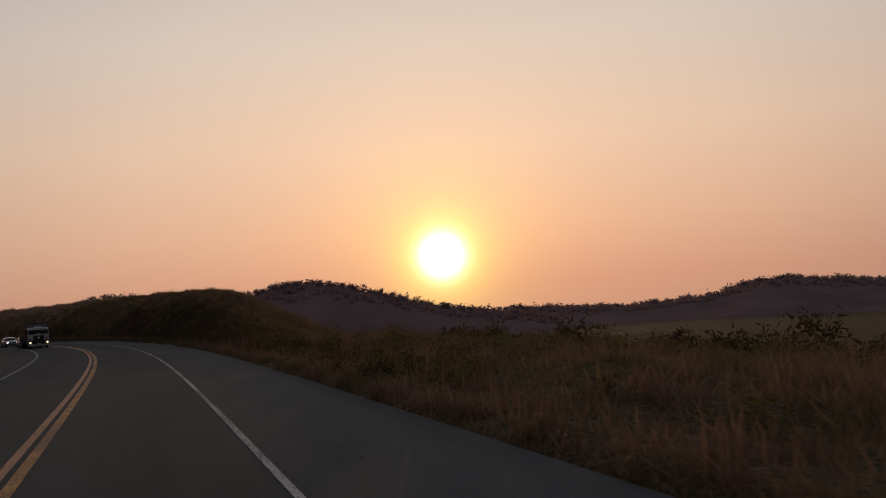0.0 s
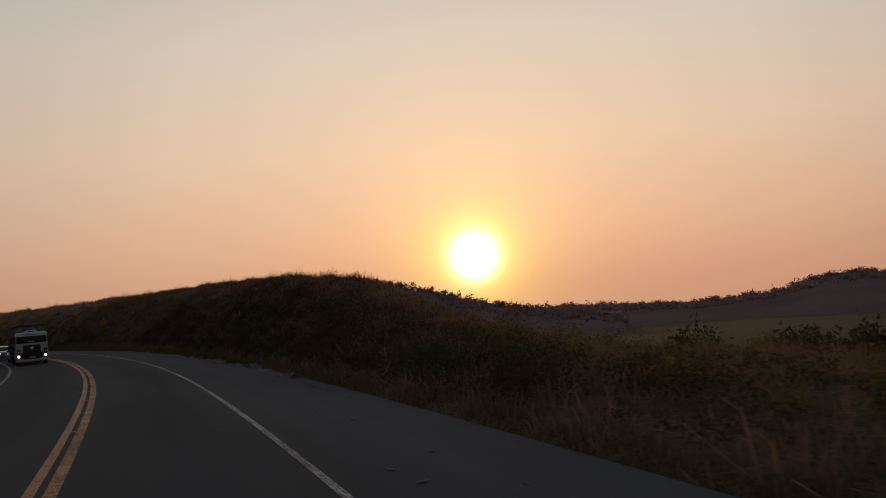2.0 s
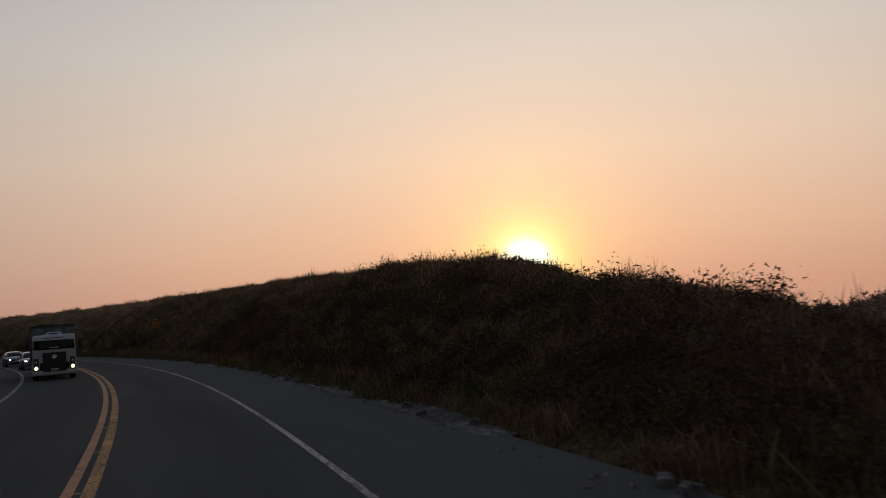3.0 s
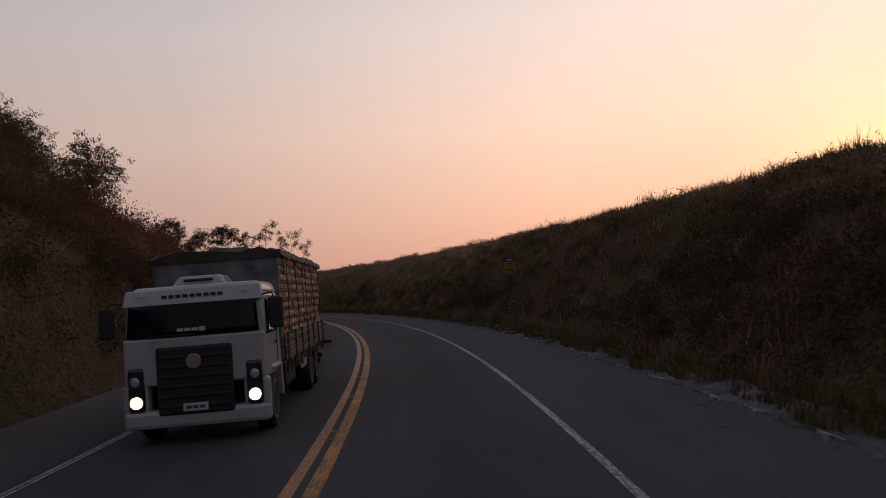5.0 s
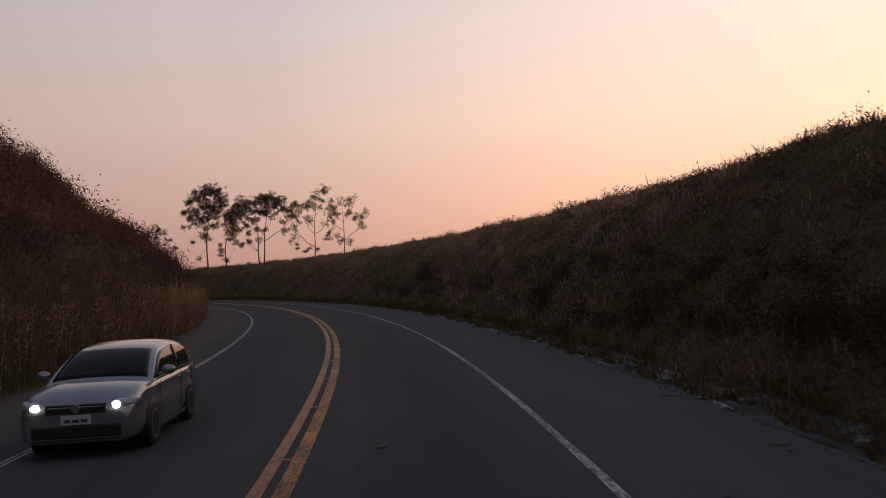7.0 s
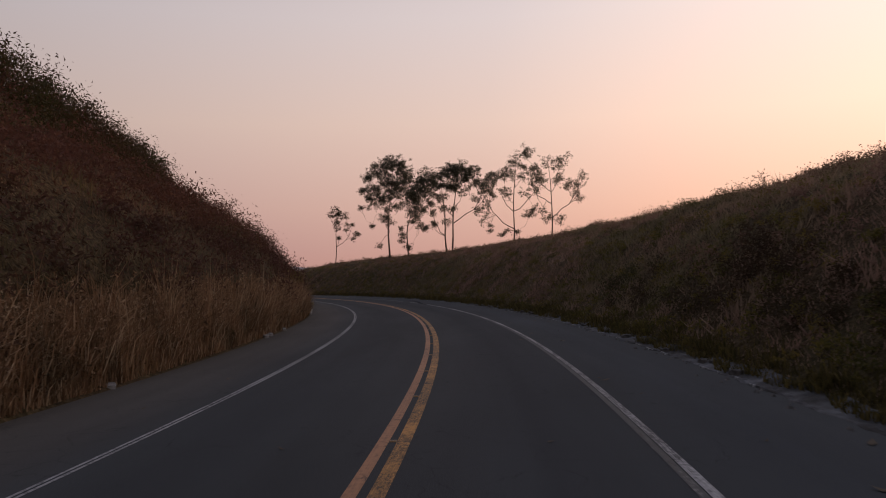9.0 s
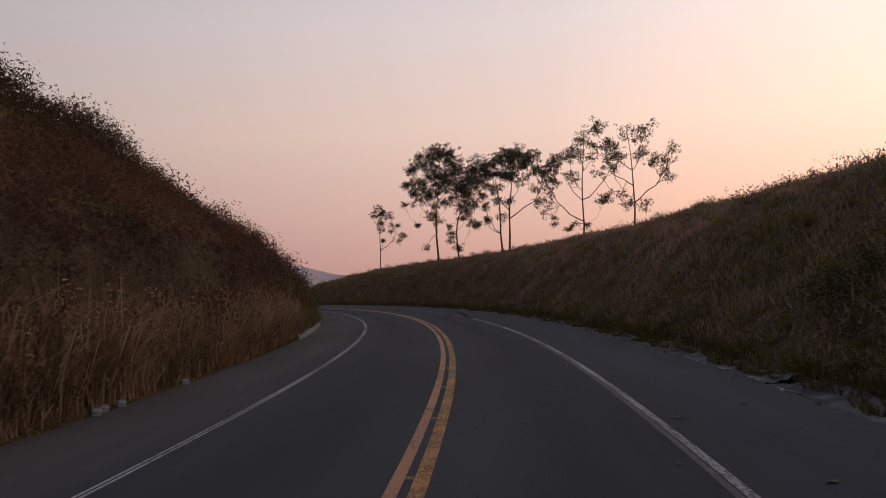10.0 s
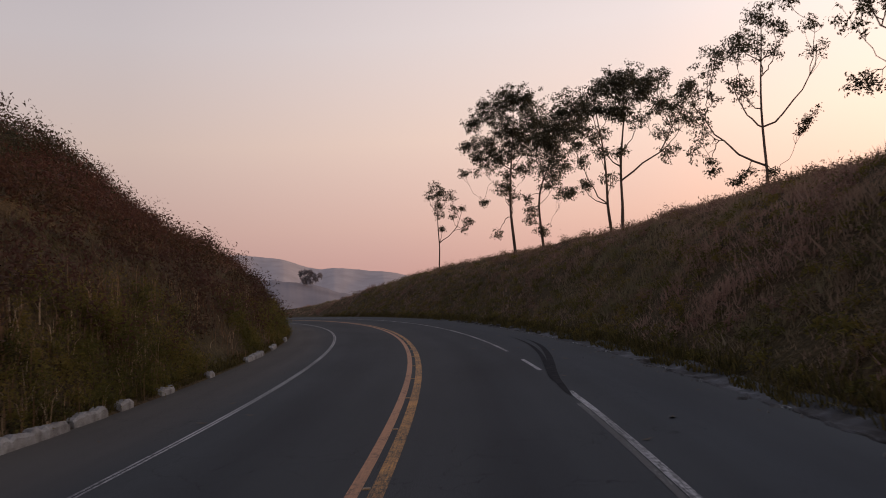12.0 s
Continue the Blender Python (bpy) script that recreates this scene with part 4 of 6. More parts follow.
EYE0 = (-15.6, -119.9, 2.2)
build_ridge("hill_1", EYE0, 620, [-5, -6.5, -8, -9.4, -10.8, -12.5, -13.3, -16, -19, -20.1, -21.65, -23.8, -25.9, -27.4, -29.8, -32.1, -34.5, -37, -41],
            [0.5, 0.9, 1.2, 1.45, 1.8, 1.75, 1.5, 1.2, 1.25, 1.4, 1.95, 2.05, 1.7, 1.3, 0.7, 0.05, -0.5, -0.8, -1.5], HILL_FAR, "wooded hill tinted with purple evening haze", 0.3, 2.2, 3.6)
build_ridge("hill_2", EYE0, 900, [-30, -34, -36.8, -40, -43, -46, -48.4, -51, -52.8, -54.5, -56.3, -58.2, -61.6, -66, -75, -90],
            [-1.2, -0.9, -0.7, -0.7, -0.9, -1.05, -0.85, -0.7, -0.2, 0.15, 0.22, 0.02, -0.35, -0.4, -0.1, 0.3], HILL_FAR, "long wooded ridge tinted with purple evening haze", 0.35, 2.4, 5.0)
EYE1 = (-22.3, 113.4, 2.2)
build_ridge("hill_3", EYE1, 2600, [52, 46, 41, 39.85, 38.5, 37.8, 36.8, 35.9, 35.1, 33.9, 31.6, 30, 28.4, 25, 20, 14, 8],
            [3.9, 3.8, 3.65, 3.5, 3.24, 2.97, 2.6, 2.45, 2.5, 2.32, 2.06, 1.65, 1.27, 1.1, 1.0, 0.9, 0.8], HILL_PALE, "distant pale hills tinted with evening haze", 0.12)
build_ridge("hill_4", EYE1, 900, [50, 44, 40.9, 38.6, 37.5, 36.3, 34.8, 33.2, 31], [2.4, 2.25, 2.1, 1.75, 1.6, 1.35, 0.8, 0.35, -0.3], HILL_MIST, "valley side tinted with haze, with scattered trees", 0.25)
# the clump of trees on the valley side, mist painted into its leaf colour
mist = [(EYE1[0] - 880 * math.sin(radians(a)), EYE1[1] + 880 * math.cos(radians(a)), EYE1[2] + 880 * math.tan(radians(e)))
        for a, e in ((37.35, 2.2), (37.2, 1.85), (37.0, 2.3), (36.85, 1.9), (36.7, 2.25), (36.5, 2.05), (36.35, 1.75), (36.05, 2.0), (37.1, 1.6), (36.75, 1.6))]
stuff("far_woods", leaf_cloud(np.array(mist), np.full(len(mist), 3.6), np.full(len(mist), 150), 1.9, 1.0), MIST_WOODS, "clump of trees tinted with haze on the far valley side", "wood")


# ---- vehicles ----
def part(name, bm, mat, parent, label=""):
    """A bmesh, or a ready mesh, as one mesh object under a thing or a part."""
    if isinstance(bm, bpy.types.Mesh):
        me = bm
    else:
        me = bpy.data.meshes.new(name)
        bm.to_mesh(me)
        bm.free()
        me.materials.append(mat)
    ob = new(name, me)
    ob.parent = parent
    if label:
        ob["label"] = label
    return ob


def box_bm(size, centre=(0, 0, 0), bevel=0.0, segments=2):
    bm = bmesh.new()
    bmesh.ops.create_cube(bm, size=1.0)
    for v in bm.verts:
        v.co = Vector([a * b for a, b in zip(v.co, size)])
    if bevel:
        bmesh.ops.bevel(bm, geom=bm.edges[:], offset=bevel, segments=segments, profile=0.5, affect="EDGES")
    bmesh.ops.translate(bm, verts=bm.verts[:], vec=centre)
    return bm


def taper_bm(lower, upper, z0, z1, centre=(0, 0), shift=(0, 0), bevel=0.0):
    """A block whose top rectangle differs from its foot."""
    bm = box_bm((1, 1, 1))
    for v in bm.verts:
        size, z, off = (upper, z1, shift) if v.co.z > 0 else (lower, z0, (0, 0))
        v.co = Vector((centre[0] + off[0] + v.co.x * size[0], centre[1] + off[1] + v.co.y * size[1], z))
    if bevel:
        bmesh.ops.bevel(bm, geom=bm.edges[:], offset=bevel, segments=3, profile=0.5, affect="EDGES")
    return bm


def panel_bm(corners, thick=0.012, bulge=0.0, n=6, inset=0.0):
    """A thin curved pane with the four corners (lower left, lower right, upper right, upper left)."""
    a, b, c, d = [Vector(v) for v in corners]
    if inset:
        m = (a + b + c + d) / 4
        a, b, c, d = [v + (m - v).normalized() * inset for v in (a, b, c, d)]
    normal = (b - a).cross(d - a).normalized()
    bm = bmesh.new()
    rows = []
    for i in range(n + 1):
        u = i / n
        row = []
        for j in range(n + 1):
            w = j / n
            p = (a * (1 - w) + b * w) * (1 - u) + (d * (1 - w) + c * w) * u
            p = p + normal * bulge * (1 - (2 * w - 1) ** 2)
            row.append(bm.verts.new(p + normal * thick))
        rows.append(row)
    for i in range(n):
        for j in range(n):
            bm.faces.new((rows[i][j], rows[i][j + 1], rows[i + 1][j + 1], rows[i + 1][j])).smooth = True
    ring = [(0, j) for j in range(n)] + [(i, n) for i in range(n)] + [(n, j) for j in range(n, 0, -1)] + [(i, 0) for i in range(n, 0, -1)]
    low = [bm.verts.new(rows[i][j].co - normal * (thick + 0.01)) for i, j in ring]
    for k in range(len(ring)):
        (i, j), (p, q) = ring[k], ring[(k + 1) % len(ring)]
        bm.faces.new((rows[p][q], rows[i][j], low[k], low[(k + 1) % len(ring)]))
    return bm


def ball_bm(centre, radii, seg=14, rings=9):
    bm = bmesh.new()
    bmesh.ops.create_uvsphere(bm, u_segments=seg, v_segments=rings, radius=1.0)
    for v in bm.verts:
        v.co = Vector([c + a * r for c, a, r in zip(centre, v.co, radii)])
    for f in bm.faces:
        f.smooth = True
    return bm


def lathe_x(profile, seg=26):
    """A body of revolution about the x axis. profile: (x, radius)."""
    bm = bmesh.new()
    rings = []
    for x, r in profile:
        rings.append([bm.verts.new((x, r * math.cos(2 * math.pi * k / seg), r * math.sin(2 * math.pi * k / seg))) for k in range(seg)])
    for p, q in zip(rings, rings[1:]):
        for k in range(seg):
            bm.faces.new((p[k], p[(k + 1) % seg], q[(k + 1) % seg], q[k])).smooth = True
    bm.faces.new(rings[0])
    bm.faces.new(list(reversed(rings[-1])))
    bmesh.ops.recalc_face_normals(bm, faces=bm.faces[:])
    return bm


def merge(*bms):
    out = bmesh.new()
    for b in bms:
        me = bpy.data.meshes.new("tmp")
        b.to_mesh(me)
        b.free()
        out.from_mesh(me)
        bpy.data.meshes.remove(me)
    return out


def car_paint(name, colour, metal=0.35, rough=0.32):
    m = material(name, colour, rough, metal, 0.5)
    n1 = tex_noise(m, 2.2, 4.0)
    n2 = tex_noise(m, 500.0, 1.0)
    col = tex_mix(m, 0.3, tex_ramp(m, n1, [(0.35, tuple(c * 0.82 for c in colour)), (0.65, colour)]), tex_ramp(m, n2, [(0.4, tuple(c * 0.9 for c in colour)), (0.6, colour)]))
    set_base(m, col)
    m.node_tree.nodes["Principled BSDF"].inputs["Coat Weight"].default_value = 0.4
    return m


def lamp_material(name, colour, strength):
    m = material(name, (0.8, 0.8, 0.8), 0.2)
    b = m.node_tree.nodes["Principled BSDF"]
    b.inputs["Emission Color"].default_value = (*colour, 1)
    b.inputs["Emission Strength"].default_value = strength
    return m


SILVER = car_paint("silver_paint", (0.27, 0.275, 0.29), 0.65, 0.22)
WHITE_PAINT = car_paint("white_paint", (0.48, 0.48, 0.48), 0.0, 0.22)
# opaque panes: the darkness of the unlit cabins is put into their colour
DUSK_GLASS = material("dusk_dark_glass", (0.006, 0.009, 0.012), 0.05, 0, 0.14)
SIDE_GLASS = material("side_glass", (0.012, 0.014, 0.016), 0.04, 0, 0.6)
RUBBER = material("black_rubber", (0.012, 0.012, 0.012), 0.85)
PLASTIC = material("black_plastic", (0.018, 0.018, 0.019), 0.5)
ALLOY = material("alloy", (0.26, 0.26, 0.27), 0.4, 0.9)
STEEL = material("dull_steel", (0.16, 0.16, 0.165), 0.45, 0.7)
CHROME = material("chrome", (0.7, 0.7, 0.7), 0.15, 1.0)
LENS = material("clear_lens", (0.35, 0.36, 0.38), 0.08, 0.2, 0.6)
COOL_LAMP = lamp_material("cool_headlamp", (1.0, 0.95, 0.95), 14.0)
WARM_LAMP = lamp_material("warm_headlamp", (1.0, 0.72, 0.35), 5.0)
PLATE = material("plate_grey", (0.45, 0.45, 0.44), 0.5)
PLATE_BLUE = material("plate_blue", (0.02, 0.04, 0.22), 0.5)
PLATE_INK = material("plate_ink", (0.05, 0.05, 0.05), 0.6)
RED_STICKER = material("red_sticker", (0.28, 0.06, 0.06), 0.5)


def add_wheel(parent, x, y, radius, width, side, dual=False):
    """side: +1 for the outer face towards +x."""
    hub = new("wheel")
    hub.parent = parent
    hub.location = (x, y, radius)
    w = width / 2
    tyre = lathe_x([(-w, radius * 0.66), (-w, radius * 0.93), (-w * 0.7, radius), (w * 0.7, radius), (w, radius * 0.93), (w, radius * 0.66)])
    part("tyre", tyre, RUBBER, hub)
    o = side * w
    rim = lathe_x([(o * 0.2, radius * 0.66), (o * 1.0, radius * 0.665), (o * 1.02, radius * 0.61), (o * 0.55, radius * 0.57), (o * 0.5, 0.05)])
    part("rim", rim, ALLOY if not dual else STEEL, hub)
    spokes = [box_bm((0.03, radius * 0.16, radius * 0.48), (0, 0, radius * 0.36), 0.008) for k in range(5)]
    for k, b in enumerate(spokes):
        bmesh.ops.rotate(b, verts=b.verts[:], cent=(0, 0, 0), matrix=Matrix.Rotation(k * math.tau / 5, 3, "X"))
        bmesh.ops.translate(b, verts=b.verts[:], vec=(o * 0.72, 0, 0))
    part("spokes", merge(*spokes), ALLOY, hub)
    part("hub_cap", lathe_x([(o * 0.4, radius * 0.2), (o * 0.95, radius * 0.16), (o * 1.0, radius * 0.08)], 14), PLASTIC, hub)
    return hub


def add_plate(parent, y, z, w=0.40, h=0.13, blue=True):
    p = part("number_plate", box_bm((w, 0.012, h), (0, y, z), 0.004), PLATE, parent, "pale number plate")
    if blue:
        part("plate_band", box_bm((w, 0.004, 0.03), (0, y + 0.008, z + h / 2 - 0.018), 0.0), PLATE_BLUE, p)
    for k in range(3):
        part("bar", box_bm((w * 0.22, 0.004, h * 0.35), (-w * 0.28 + k * w * 0.28, y + 0.008, z - 0.015), 0.0), PLATE_INK, p)


def pane_bm(rows, outward, thick=0.012):
    """A bent sheet through rows of places, with a rim, lying proud of what is beneath it."""
    n = Vector(outward).normalized()
    bm = bmesh.new()
    top = [[bm.verts.new(Vector(p) + n * thick) for p in row] for row in rows]
    low = [[bm.verts.new(Vector(p) - n * thick) for p in row] for row in rows]
    a, b = len(rows), len(rows[0])
    for i in range(a - 1):
        for j in range(b - 1):
            bm.faces.new((top[i][j], top[i][j + 1], top[i + 1][j + 1], top[i + 1][j])).smooth = True
    ring = [(0, j) for j in range(b - 1)] + [(i, b - 1) for i in range(a - 1)] + [(a - 1, j) for j in range(b - 1, 0, -1)] + [(i, 0) for i in range(a - 1, 0, -1)]
    for (i, j), (p, q) in zip(ring, ring[1:] + ring[:1]):
        bm.faces.new((top[i][j], top[p][q], low[p][q], low[i][j]))
    bmesh.ops.recalc_face_normals(bm, faces=bm.faces[:])
    if sum((f.normal.dot(n) for f in bm.faces if f.smooth), 0.0) < 0:
        bmesh.ops.reverse_faces(bm, faces=bm.faces[:])
    return bm


def build_car(name, label, L, W, H, belt, hood, paint, lamp, cabin, deck=None, sticker=False, wheel=0.31, dim=False):
    """A passenger car that faces +y. cabin: y of rear glass foot, roof rear, roof front, windscreen foot."""
    car = tagged(new(name), label, "car", "oncoming cars")
    h2, w2 = L / 2, W / 2
    yb, yr1, yr0, yw = cabin
    # lower body: sections from tail to nose -> half width, underside, shoulder, top
    deck = belt + 0.02 if deck is None else deck
    st = [(-h2, 0.80, 0.40, deck - 0.16, deck - 0.10), (-h2 + 0.06, 0.90, 0.28, deck - 0.06, deck - 0.02), (-h2 + 0.28, 0.97, 0.24, deck - 0.02, deck + 0.02), (yb, 1.0, 0.20, belt, deck + 0.03),
          (yb + 0.5, 1.0, 0.18, belt, belt + 0.03), (0.0, 1.0, 0.17, belt - 0.01, belt + 0.02), (yw - 0.35, 1.0, 0.17, belt - 0.02, belt + 0.02), (yw, 0.995, 0.18, belt - 0.03, belt + 0.03),
          (yw + (h2 - yw) * 0.35, 0.985, 0.19, hood + 0.06, hood + 0.13), (yw + (h2 - yw) * 0.7, 0.97, 0.20, hood, hood + 0.07), (h2 - 0.16, 0.945, 0.20, hood - 0.06, hood + 0.0),
          (h2 - 0.06, 0.92, 0.21, hood - 0.13, hood - 0.06), (h2 - 0.015, 0.88, 0.23, hood - 0.20, hood - 0.13), (h2, 0.82, 0.28, hood - 0.26, hood - 0.20)]
    bm = bmesh.new()
    rings = []
    for y, wf, zb, zs, zt in st:
        w = w2 * wf
        half = [(0.0, zb), (w * 0.8, zb), (w * 0.96, zb + 0.06), (w, zb + 0.2), (w, (zb + zs) / 2 + 0.06), (w * 0.985, zs - 0.10), (w * 0.955, zs - 0.03), (w * 0.88, zs + (zt - zs) * 0.35), (w * 0.5, zt - 0.005), (0.0, zt)]
        pts = half + [(-x, z) for x, z in reversed(half[1:-1])]
        rings.append([bm.verts.new((x, y, z)) for x, z in pts])
    n = len(rings[0])
    for p, q in zip(rings, rings[1:]):
        for k in range(n):
            bm.faces.new((p[k], p[(k + 1) % n], q[(k + 1) % n], q[k])).smooth = True
    bm.faces.new(rings[0])
    bm.faces.new(rings[-1])
    bmesh.ops.recalc_face_normals(bm, faces=bm.faces[:])
    body = part("body", bm, paint, car)
    # cabin: the roof's line in side view, and how the sides lean in
    ys = np.array([yb, yb * 0.5 + yr1 * 0.5, yr1, (yr1 + yr0) / 2, yr0, yr0 * 0.5 + yw * 0.5, yw])
    zs = np.array([belt + 0.02, belt + (H - belt) * 0.60, H - 0.055, H, H - 0.055, belt + (H - belt) * 0.54, belt + 0.0])
    fine = np.linspace(yb, yw, 61)
    kernel = np.ones(9) / 9
    line_z = np.interp(fine, ys, zs)
    line_z = np.convolve(np.pad(line_z, 4, mode="reflect", reflect_type="odd"), kernel, "valid")

    def roof(y):
        return float(np.interp(y, fine, line_z))

    def half_width(z):
        return w2 * (0.945 - 0.20 * max(0.0, (z - belt) / (H - belt)) ** 1.25)

    def crown(f):
        return 0.028 * (1 - f * f) - 0.05 * abs(f) ** 9

    bm = bmesh.new()
    rings = []
    for y in np.linspace(yb, yw, 31):
        zr = roof(y)
        wt = half_width(zr)
        half = [(half_width(belt + (zr - belt) * k / 5) if k else w2 * 0.95, belt - 0.03 + (zr - 0.045 - belt + 0.03) * k / 5) for k in range(6)]
        half += [(wt * f, zr + crown(f)) for f in (0.985, 0.93, 0.8, 0.5, 0.25, 0.0)]
        pts = half + [(-x, z) for x, z in reversed(half[:-1])]
        rings.append([bm.verts.new((x, y, z)) for x, z in pts])
    for p, q in zip(rings, rings[1:]):
        for k in range(len(p) - 1):
            bm.faces.new((p[k], p[k + 1], q[k + 1], q[k])).smooth = True
    bmesh.ops.recalc_face_normals(bm, faces=bm.faces[:])
    part("cabin", bm, paint, car)
    # panes, each bent like the shell beneath it
    cross = [f / 8 for f in range(-8, 9)]
    part("windscreen", pane_bm([[(0.9 * f * half_width(roof(y)), y, roof(y) + crown(0.9 * f)) for f in cross] for y in np.linspace(yr0 + 0.05, yw - 0.07, 13)], (0, 0.55, 0.83)), DUSK_GLASS, car, "dark opaque windscreen")
    part("rear_window", pane_bm([[(0.85 * f * half_width(roof(y)), y, roof(y) + crown(0.85 * f)) for f in cross] for y in np.linspace(yb + 0.10, yr1 - 0.04, 9)], (0, -0.55, 0.83)), DUSK_GLASS, car)
    ym = (yr0 + yr1) / 2 - 0.02
    for sgn in (1, -1):
        for y0, y1 in ((ym + 0.03, yw - 0.20), (yb + 0.34, ym - 0.03)):
            rows = []
            for y in np.linspace(y0, y1, 15):
                lo, hi = belt + 0.035, roof(y) - 0.085
                hi = max(hi, lo + 0.012)
                rows.append([(sgn * (half_width(lo + (hi - lo) * k / 6) + 0.004), y, lo + (hi - lo) * k / 6) for k in range(7)])
            part("side_window", pane_bm(rows, (sgn * 0.97, 0, 0.2)), SIDE_GLASS, car)
            # dark seal round the pane
            part("window_seal", pane_bm([[(x + sgn * 0.002, y, belt + 0.012 + 0.02 * k) for k in (0, 1)] for (x, y, z) in [r[0] for r in rows]], (sgn, 0, 0)), PLASTIC, car)
        mir = part("wing_mirror", merge(ball_bm((sgn * (w2 + 0.11), yw - 0.34, belt + 0.10), (0.11, 0.055, 0.075)), box_bm((0.12, 0.04, 0.03), (sgn * (w2 + 0.02), yw - 0.33, belt + 0.05), 0.008)), PLASTIC if sticker else paint, car)
        for yh in (ym + 0.12, yb + 0.62):
            part("door_handle", box_bm((0.03, 0.16, 0.03), (sgn * (w2 * 0.995), yh, belt - 0.12), 0.008), PLASTIC if sticker else paint, car)
        part("sill", box_bm((0.03, L * 0.45, 0.07), (sgn * (w2 * 0.985), 0, 0.22), 0.01), PLASTIC, car)
        for yd in (yw - 0.30, ym, yb + 0.36):
            part("door_gap", box_bm((0.008, 0.012, belt - 0.38), (sgn * (w2 * 1.0), yd, (belt + 0.30) / 2), 0.0), PLASTIC, car)
        # lamps
        yl, zl = h2 - 0.17, hood - 0.135
        lens = part("headlight", merge(ball_bm((sgn * w2 * 0.70, yl, zl), (0.21, 0.185, 0.075)), ball_bm((sgn * w2 * 0.85, yl - 0.10, zl + 0.03), (0.10, 0.22, 0.065))), LENS, car, "lit clear headlight")
        part("bulb", ball_bm((sgn * w2 * 0.66, yl + 0.165, zl - 0.005), (0.11 if not dim else 0.055, 0.05, 0.036 if not dim else 0.05), 10, 7), lamp, lens)
        part("tail_light", box_bm((0.18, 0.10, 0.16), (sgn * w2 * 0.76, -h2 + 0.10, deck - 0.14), 0.03), RED_STICKER, car)
        part("fog_recess", box_bm((0.26, 0.05, 0.11), (sgn * w2 * 0.68, h2 - 0.03, 0.36), 0.02), PLASTIC, car)
    part("grille", box_bm((W * 0.50, 0.06, 0.125), (0, h2 - 0.012, hood - 0.175), 0.015), PLASTIC, car)
    part("grille_strip", box_bm((W * 0.44, 0.012, 0.012), (0, h2 + 0.02, hood - 0.15), 0.003), CHROME, car)
    part("lower_intake", box_bm((W * 0.74, 0.06, 0.19), (0, h2 - 0.018, 0.38), 0.03), PLASTIC, car)
    part("bumper_strip", box_bm((W * 0.72, 0.03, 0.02), (0, h2 - 0.012, 0.27), 0.006), CHROME if not dim else PLASTIC, car)
    part("badge", lathe_x([(0.0, 0.065), (0.012, 0.06)], 18), CHROME, car).matrix_local = pose(0, h2 + 0.016, hood - 0.17, 0, 0, 90)
    add_plate(car, h2 + 0.012, hood - 0.32, blue=not dim)
    if sticker:
        for dy, dz, w, turn in ((0.52, 0.02, 0.30, 14), (0.42, -0.06, 0.22, 14), (0.34, 0.07, 0.16, 70), (-0.12, 0.22, 0.26, 62), (-0.24, 0.12, 0.30, 115), (-0.34, -0.06, 0.24, 10), (-0.46, 0.16, 0.20, 65), (-0.40, -0.13, 0.16, 160)):
            b = box_bm((0.006, w, 0.06), (0, 0, 0), 0.002)
            bmesh.ops.rotate(b, verts=b.verts[:], cent=(0, 0, 0), matrix=Matrix.Rotation(radians(turn), 3, "X"))
            bmesh.ops.translate(b, verts=b.verts[:], vec=(-w2 * 1.003, -0.45 + dy, belt - 0.42 + dz))
            part("side_sticker", b, RED_STICKER, car, "faded red lettering shapes")
    for sx in (1, -1):
        for yy in (h2 - 0.82, -h2 + 0.78):
            arch = lathe_x([(-0.02 * sx, wheel + 0.03), (0.0, wheel + 0.055), (0.012 * sx, wheel + 0.045), (0.012 * sx, 0.05)], 30)
            part("wheel_arch", arch, PLASTIC, car).location = (sx * (w2 * 0.99), yy, wheel + 0.015)
            add_wheel(car, sx * (w2 - 0.085), yy, wheel, 0.20, sx)
    return car


def park(ob, s, d, yaw_off=0.0):
    """Stand a vehicle in the oncoming lane, its nose towards lower s."""
    x, y = place(s, d)
    ob.matrix_world = pose(float(x), float(y), BANK * d, 0, math.degrees(-BANK) * -1, math.degrees(float(np.interp(s, ROAD_S, ROAD_H))) + 180 + yaw_off)


hatch = build_car("hatchback", "white hatchback with faded red side lettering and lit headlights", 3.9, 1.68, 1.49, 0.95, 0.86, WHITE_PAINT, WARM_LAMP, (-1.86, -1.40, 0.05, 1.04), sticker=True)
park(hatch, 7.2, -2.30)
sedan = build_car("sedan", "silver sedan with dark glass and bright headlights", 4.55, 1.78, 1.45, 0.94, 0.86, SILVER, COOL_LAMP, (-1.72, -0.95, 0.22, 1.10), deck=1.0)
park(sedan, 19.1, -2.58)
small = build_car("small_car", "grey older hatchback with round lit headlights", 3.85, 1.64, 1.44, 0.94, 0.86, SILVER, COOL_LAMP, (-1.70, -1.25, 0.15, 0.98), dim=True)
park(small, 31.7, -2.93)

WOOD = material("weathered_wood", (0.12, 0.085, 0.06), 0.8)
wg = tex_noise(WOOD, 6.0, 6.0, "Object", (1.0, 0.12, 3.0))
set_base(WOOD, tex_ramp(WOOD, wg, [(0.3, (0.05, 0.035, 0.027)), (0.6, (0.13, 0.095, 0.07)), (0.8, (0.22, 0.17, 0.13))]))
RED_RAIL = material("red_brown_rail", (0.10, 0.03, 0.018), 0.7)
GREY_BOARD = material("grey_headboard", (0.20, 0.21, 0.22), 0.6, 0.2)
gb = tex_noise(GREY_BOARD, 3.0, 5.0)
